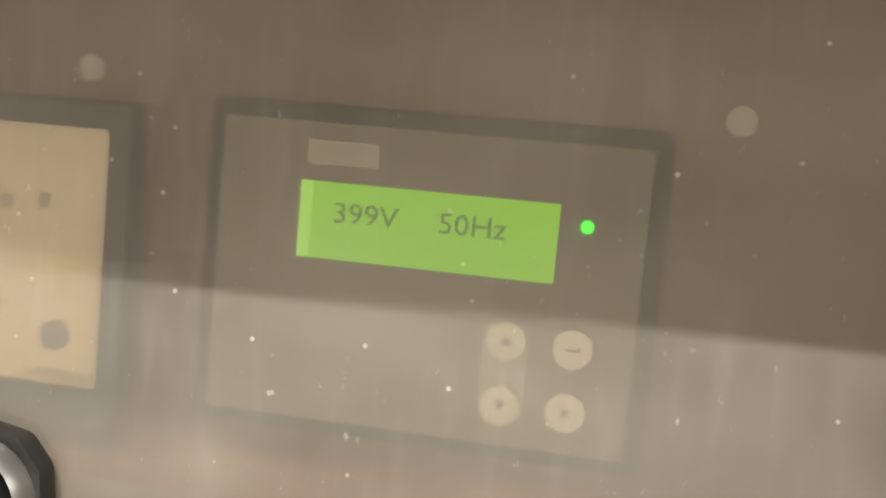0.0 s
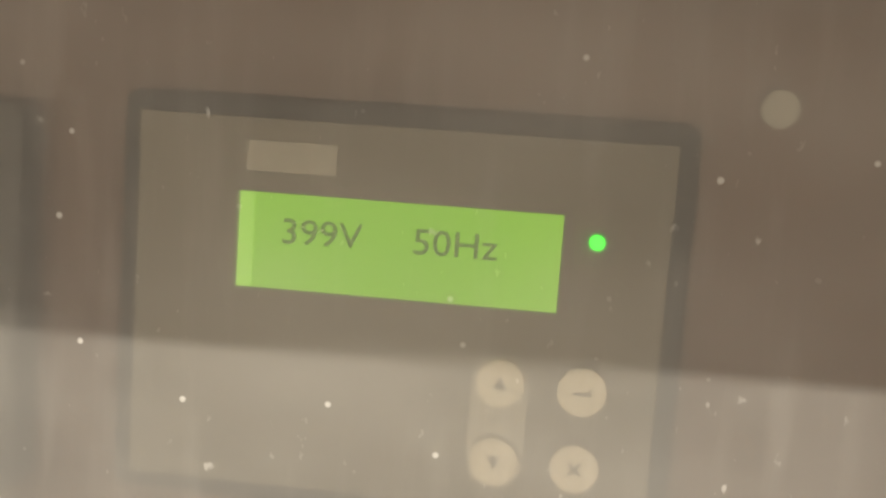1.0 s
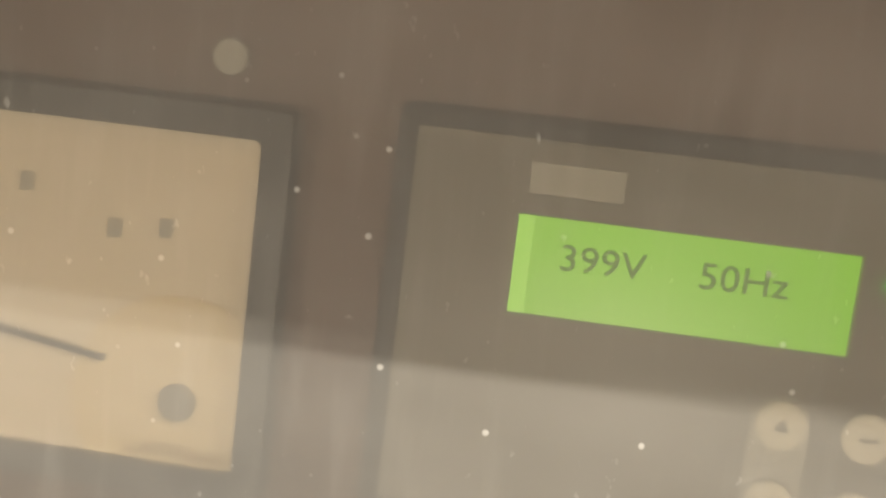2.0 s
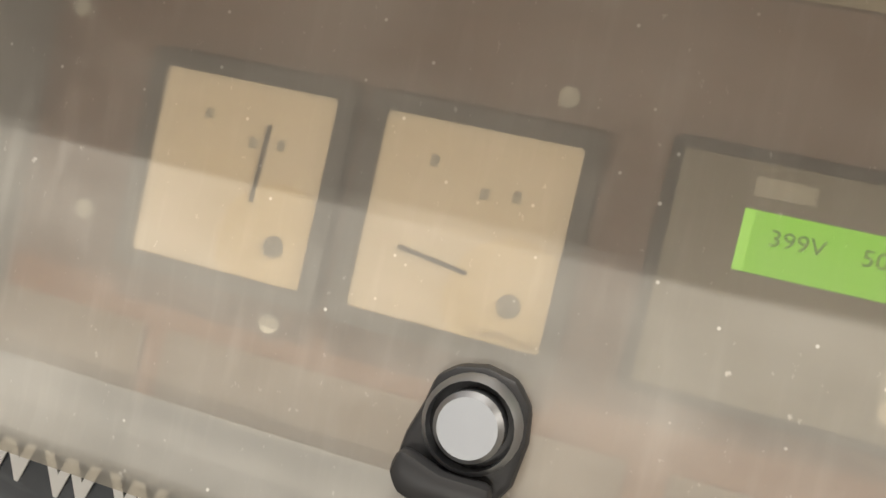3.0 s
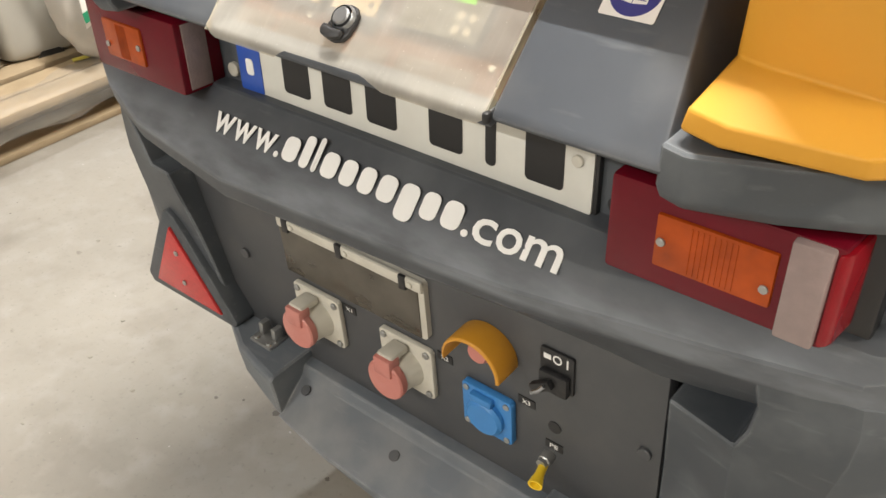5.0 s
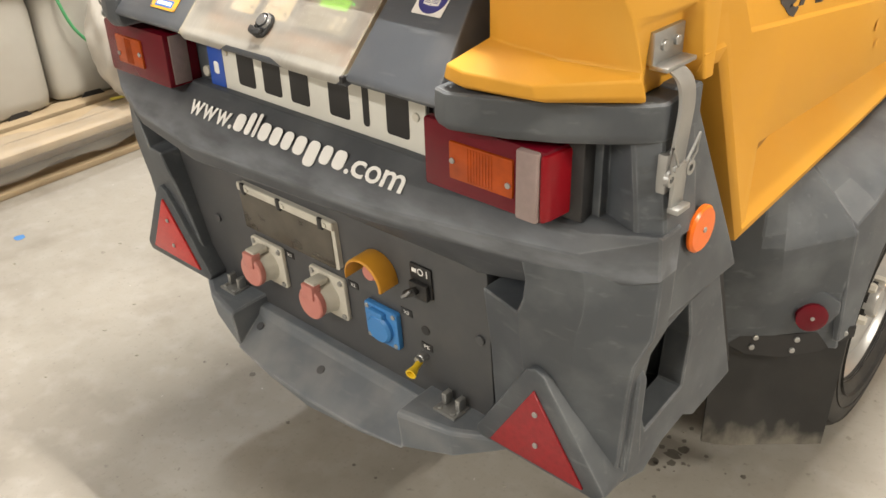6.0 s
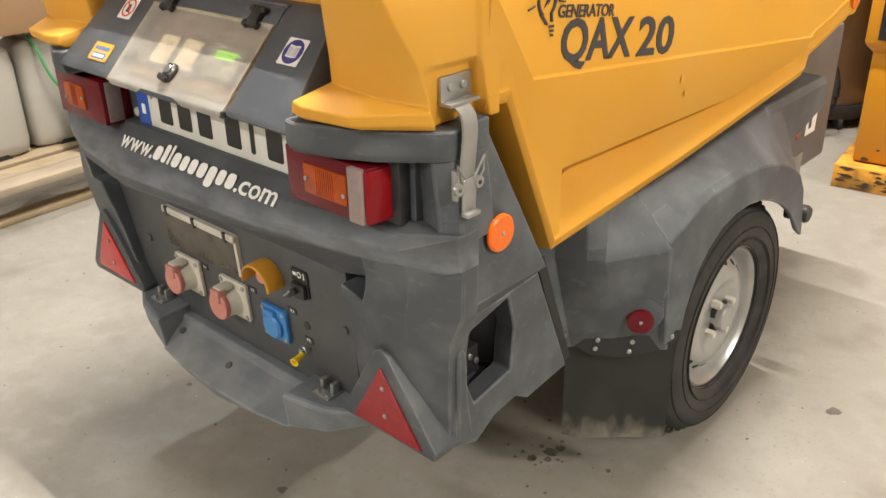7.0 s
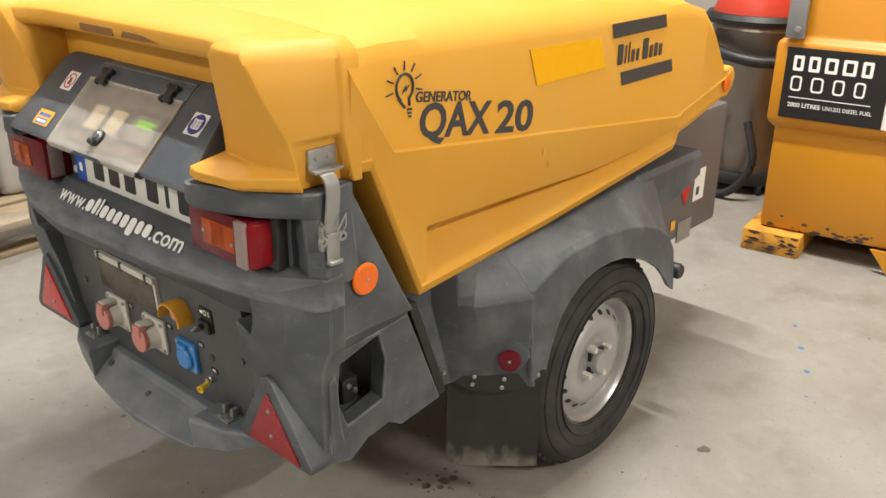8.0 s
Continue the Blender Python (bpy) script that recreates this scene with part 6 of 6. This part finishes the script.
def vacuum():
    x, y = -0.16, 3.56
    v = thing("vacuum_cleaner", "industrial vacuum cleaner with a steel drum and red head", "vacuum cleaner", x, y, 0)
    part("drum", spin([(0, 0.10), (0.235, 0.10), (0.24, 0.12), (0.24, 0.80), (0.245, 0.81), (0.24, 0.83), (0, 0.83)], Matrix(), 40), STAINLESS, v, "dull stainless steel drum")
    part("head", spin([(0, 0.83), (0.25, 0.83), (0.255, 0.86), (0.22, 0.97), (0.12, 1.03), (0, 1.04)], Matrix(), 40), RED_PLASTIC, v, "red plastic head")
    part("black_band", spin([(0.20, 0.835), (0.275, 0.835), (0.285, 0.86), (0.27, 0.885), (0.20, 0.885)], Matrix(), 40, closed=True), BLACK, v)
    part("base_ring", spin([(0.10, 0.05), (0.26, 0.05), (0.265, 0.08), (0.25, 0.11), (0.10, 0.11)], Matrix(), 40, closed=True), BLACK, v)
    for k in range(4):
        a = radians(45 + 90 * k)
        c = Vector((0.24 * math.cos(a), 0.24 * math.sin(a), 0.03))
        part("castor", disc(0.03, 0.022, plane_at(c, (math.cos(a), math.sin(a), 0), (0, 0, 1)), 16), BLACK, v)
    coil = curve_points([(0.30 * math.cos(radians(a)), 0.30 * math.sin(radians(a)), z) for a, z in ((-170, 0.72), (-130, 0.735), (-95, 0.70), (-60, 0.68), (-20, 0.70), (20, 0.74))], 6)
    part("hose", tube(coil, 0.028, 12), BLACK, v, "black suction hose")
    loop = curve_points([(0.12, -0.32, 0.40), (0.18, -0.34, 0.20), (0.08, -0.36, 0.04), (-0.06, -0.34, 0.05), (-0.12, -0.32, 0.22), (-0.05, -0.31, 0.36)], 6)
    part("hose_end", tube([p + Vector((0.0, 0, 0)) for p in loop], 0.02, 10), BLACK, v)


vacuum()


def pump_trolley():
    t = thing("machine_trolley", "dark machine trolley on castors by the wall", "trolley", -0.35, 4.5, 0)
    part("trolley_frame", box(-0.35, 0.25, -0.3, 0.3, 0.14, 0.22, 0.01), CAVITY, t)
    part("trolley_body", box(-0.3, 0.2, -0.25, 0.28, 0.22, 0.95, 0.03), GREY_FRONT, t)
    for sx in (-0.3, 0.2):
        for sy in (-0.25, 0.25):
            part("castor", disc(0.065, 0.035, plane_at((sx, sy, 0.065), (1, 0, 0), (0, 0, 1)), 20), BLACK, t)
            part("fork", box(sx - 0.02, sx + 0.02, sy - 0.03, sy + 0.03, 0.06, 0.145, 0.004), STEEL, t)


pump_trolley()


# ---- the wrapped pallet with canisters ----
def pallet():
    p = thing("wooden_pallet", "pale wooden pallet bound with stretch film on the floor", "pallet", -2.55, 0.9, 0)
    p.rotation_euler = (0, 0, radians(4))
    for i, (x, w, z) in enumerate(((0.36, 0.10, 0.118), (0.235, 0.095, 0.122), (0.11, 0.10, 0.118), (-0.02, 0.095, 0.118), (-0.15, 0.1, 0.118), (-0.28, 0.1, 0.118))):
        part("board", box(x, x + w, -0.95, 0.95, z, z + 0.024, 0.003), WOOD, p)
    for x in (-0.28, 0.06, 0.30, 0.51):
        for y in (-0.86, 0.0, 0.86):
            part("block", box(x - 0.02, x + 0.07, y - 0.07, y + 0.07, 0.022, 0.096, 0.003), WOOD, p)
        part("runner", box(x - 0.02, x + 0.07, -0.95, 0.95, 0.0, 0.022, 0.003), WOOD, p)
    for y in (-0.86, 0.0, 0.86):
        part("cross_board", box(-0.29, 0.59, y - 0.07, y + 0.07, 0.096, 0.118, 0.003), WOOD, p)
    part("front_beam", box(0.485, 0.60, -0.97, 0.93, 0.1185, 0.150, 0.008), WOOD, p, "pale front beam with rough edge")
    rings = []
    for i in range(40):
        y = -0.96 + 1.92 * i / 39
        rings.append([(0.604 + 0.005 * math.sin(i * 2.1), y, 0.070 + 0.012 * math.sin(i * 0.9)), (0.608 + 0.004 * math.sin(i * 1.7), y, 0.10 + 0.006 * math.sin(i)), (0.609, y, 0.130), (0.603, y, 0.152 + 0.002 * math.sin(i * 2.3)), (0.50, y, 0.154 + 0.002 * math.sin(i * 1.3)), (0.42 + 0.03 * math.sin(i * 0.7), y, 0.142 + 0.002 * math.sin(i * 1.9))])
    part("film", loft(rings, closed_ends=False, around=False), FILM, p, "wrinkled clear stretch film")
    return p


FILM = dusty_clear("clear_stretch_film", (0.97, 0.96, 0.93), (0.62, 0.59, 0.54), 0.22, 0.18)
pallet()


def canister():
    c = thing("canister", "tall white translucent plastic canister on the pallet", "canister", group="canisters on the pallet")
    rings = []
    for z, dx, dy in ((0.0, 0.10, 0.125), (0.015, 0.12, 0.145), (0.06, 0.125, 0.15), (0.36, 0.125, 0.15), (0.42, 0.118, 0.143), (0.445, 0.09, 0.12)):
        rings.append([(x, y, z) for x, y in rounded(-dx, dx, -dy, dy, 0.05, 4)])
    part("can_body", soften(loft(rings), 0.004, 40), CAN, c)
    grip = curve_points([(0.0, -0.09, 0.435), (0, -0.07, 0.478), (0, 0.0, 0.485), (0, 0.06, 0.475), (0, 0.08, 0.435)], 4)
    part("grip", tube(grip, 0.018, 10), CAN, c)
    part("cap", spin([(0, 0.44), (0.028, 0.44), (0.028, 0.475), (0.024, 0.48), (0, 0.48)], Matrix.Translation((0.0, 0.11, -0.005)), 18), CAN, c)
    # thin black plate on the face; the hollow's shade is painted
    part("foot_notch", prism([(-0.05, 0.0), (0.05, 0.0), (0.03, 0.022), (-0.03, 0.022)], 0.1195, 0.1225, "x"), CAVITY, c, "flat dark patch for the foot hollow's shade")
    return c


can = canister()
can.matrix_basis = pose(-2.36, 0.42, 0.143, 0, 0, 6)
for m in (pose(-2.38, 0.745, 0.143, 0, 0, -5), pose(-2.37, 0.10, 0.143, 0, 0, 2), pose(-2.40, 1.09, 0.143, 0, 0, 4)):
    copy_thing(can, m)


def carton():
    c = thing("cardboard_box", "plain brown cardboard box lying on the canisters", "box", -2.42, 0.42, 0.632)
    part("box_side", box(-0.20, 0.22, -0.55, 0.36, 0, 0.30, 0.003), CARDBOARD, c)
    part("box_flap", box(-0.198, 0.218, -0.548, 0.358, 0.3005, 0.304), CARDBOARD, c)


carton()


def wrapped_sack():
    """A slumped bundle of clear film and paper standing on the pallet's end."""
    bm = bmesh.new()
    bmesh.ops.create_icosphere(bm, subdivisions=4, radius=1)
    for v in bm.verts:
        d = v.co.copy()
        w = 1 + 0.10 * noise.noise(d * 2.3) + 0.05 * noise.noise(d * 6.0) + 0.025 * noise.noise(d * 14)
        v.co = Vector((d.x * 0.12 * w, d.y * 0.16 * w, 0.24 + d.z * 0.24 * w))
        v.co.z = max(v.co.z, 0.0)
    s = thing("film_bundle", "crumpled bundle of whitish plastic film on the pallet", "bundle", -2.085, 0.85, 0.143)
    part("film_body", bm, WRAP, s)
    bm = loft([[(0.128, -0.13 + 0.02 * k, 0.16 + 0.10 * i + 0.01 * k) for k in range(8)] for i in range(3)], closed_ends=False, around=False)
    for v in bm.verts:
        v.co.x += 0.008 * noise.noise(v.co * 30)
    part("paper", bm, STICKER, s, "loose white paper")
    part("tape", tile([(-0.012, -0.02), (0.016, -0.012), (0.012, 0.02), (-0.016, 0.012)], plane_at((0.138, -0.12, 0.20), (0, 1, 0), (0, 0, 1)), 0.001), TAPE, s, "green tape")


wrapped_sack()


def cables():
    c = thing("earth_cable", "thin green and yellow cable hanging over the canisters", "cable", kind="")
    pts = curve_points([(-2.30, 0.66, 0.60), (-2.235, 0.66, 0.56), (-2.215, 0.70, 0.42), (-2.20, 0.80, 0.30), (-2.165, 0.865, 0.24), (-2.11, 0.87, 0.19), (-2.12, 0.80, 0.158), (-2.14, 0.74, 0.152)], 8)
    half = len(pts) // 2
    part("green_run", tube(pts[:half + 1], 0.006, 8), PE_GREEN, c)
    part("yellow_run", tube(pts[half:], 0.0062, 8), PE_YELLOW, c)
    pts = curve_points([(-2.32, 0.80, 0.62), (-2.24, 0.85, 0.57), (-2.16, 0.90, 0.46), (-2.10, 0.96, 0.34), (-2.10, 0.99, 0.27)], 8)
    part("yellow_run", tube(pts, 0.006, 8), PE_YELLOW, c)


cables()


# ---- marks on the floor ----
def floor_marks():
    random.seed(11)

    def blot(bm, x, y, r):
        n = 12
        pts = [(x + r * random.uniform(0.55, 1) * math.cos(2 * math.pi * i / n), y + r * random.uniform(0.55, 1) * math.sin(2 * math.pi * i / n)) for i in range(n)]
        tile(pts, Matrix.Translation((0, 0, 0.0003)), 0.0006, bm)
    dark = bmesh.new()
    for x, y, r in ((0.825, 1.132, 0.022), (0.017, 0.048, 0.014), (0.388, 0.544, 0.02), (0.40, 0.52, 0.012), (0.37, 0.50, 0.015), (0.40, 0.57, 0.016), (0.36, 0.55, 0.008)):
        blot(dark, x, y, r)
    for x, y, r in ((-0.50, 0.145, 0.009), (-0.58, 0.13, 0.004), (-0.63, 0.10, 0.005), (-0.30, 0.09, 0.006)):
        blot(dark, x, y, r)
    for k in range(26):
        blot(dark, 0.385 + random.gauss(0, 0.05), 0.53 + random.gauss(0, 0.05), random.uniform(0.002, 0.008))
    for k in range(170):
        blot(dark, random.uniform(-2.0, 1.4), random.uniform(-0.9, 2.6), random.uniform(0.0012, 0.005))
    tagged(part("oil_spots", dark, OIL, None), "small dark oil spots on the concrete", "stain", kind="stuff")
    blue = bmesh.new()
    for x, y, r in ((0.874, 1.754, 0.013), (0.72, 2.05, 0.010), (-1.62, 0.1, 0.022), (0.93, 1.60, 0.006), (0.80, 1.9, 0.012)):
        blot(blue, x, y, r)
    tagged(part("paint_spots", blue, SPOT_BLUE, None), "small blue paint spots on the concrete", "stain", kind="stuff")
    crumbs = bmesh.new()
    for k in range(150):
        x, y, r = random.uniform(-1.9, 1.3), random.uniform(-0.8, 2.2), random.uniform(0.001, 0.004)
        box(x - r, x + r, y - r, y + r * random.uniform(0.2, 1), 0.0, r * 0.5, 0, crumbs)
    tagged(part("grit", crumbs, DUST, None), "scattered pale grit on the concrete", "grit", kind="stuff")


floor_marks()
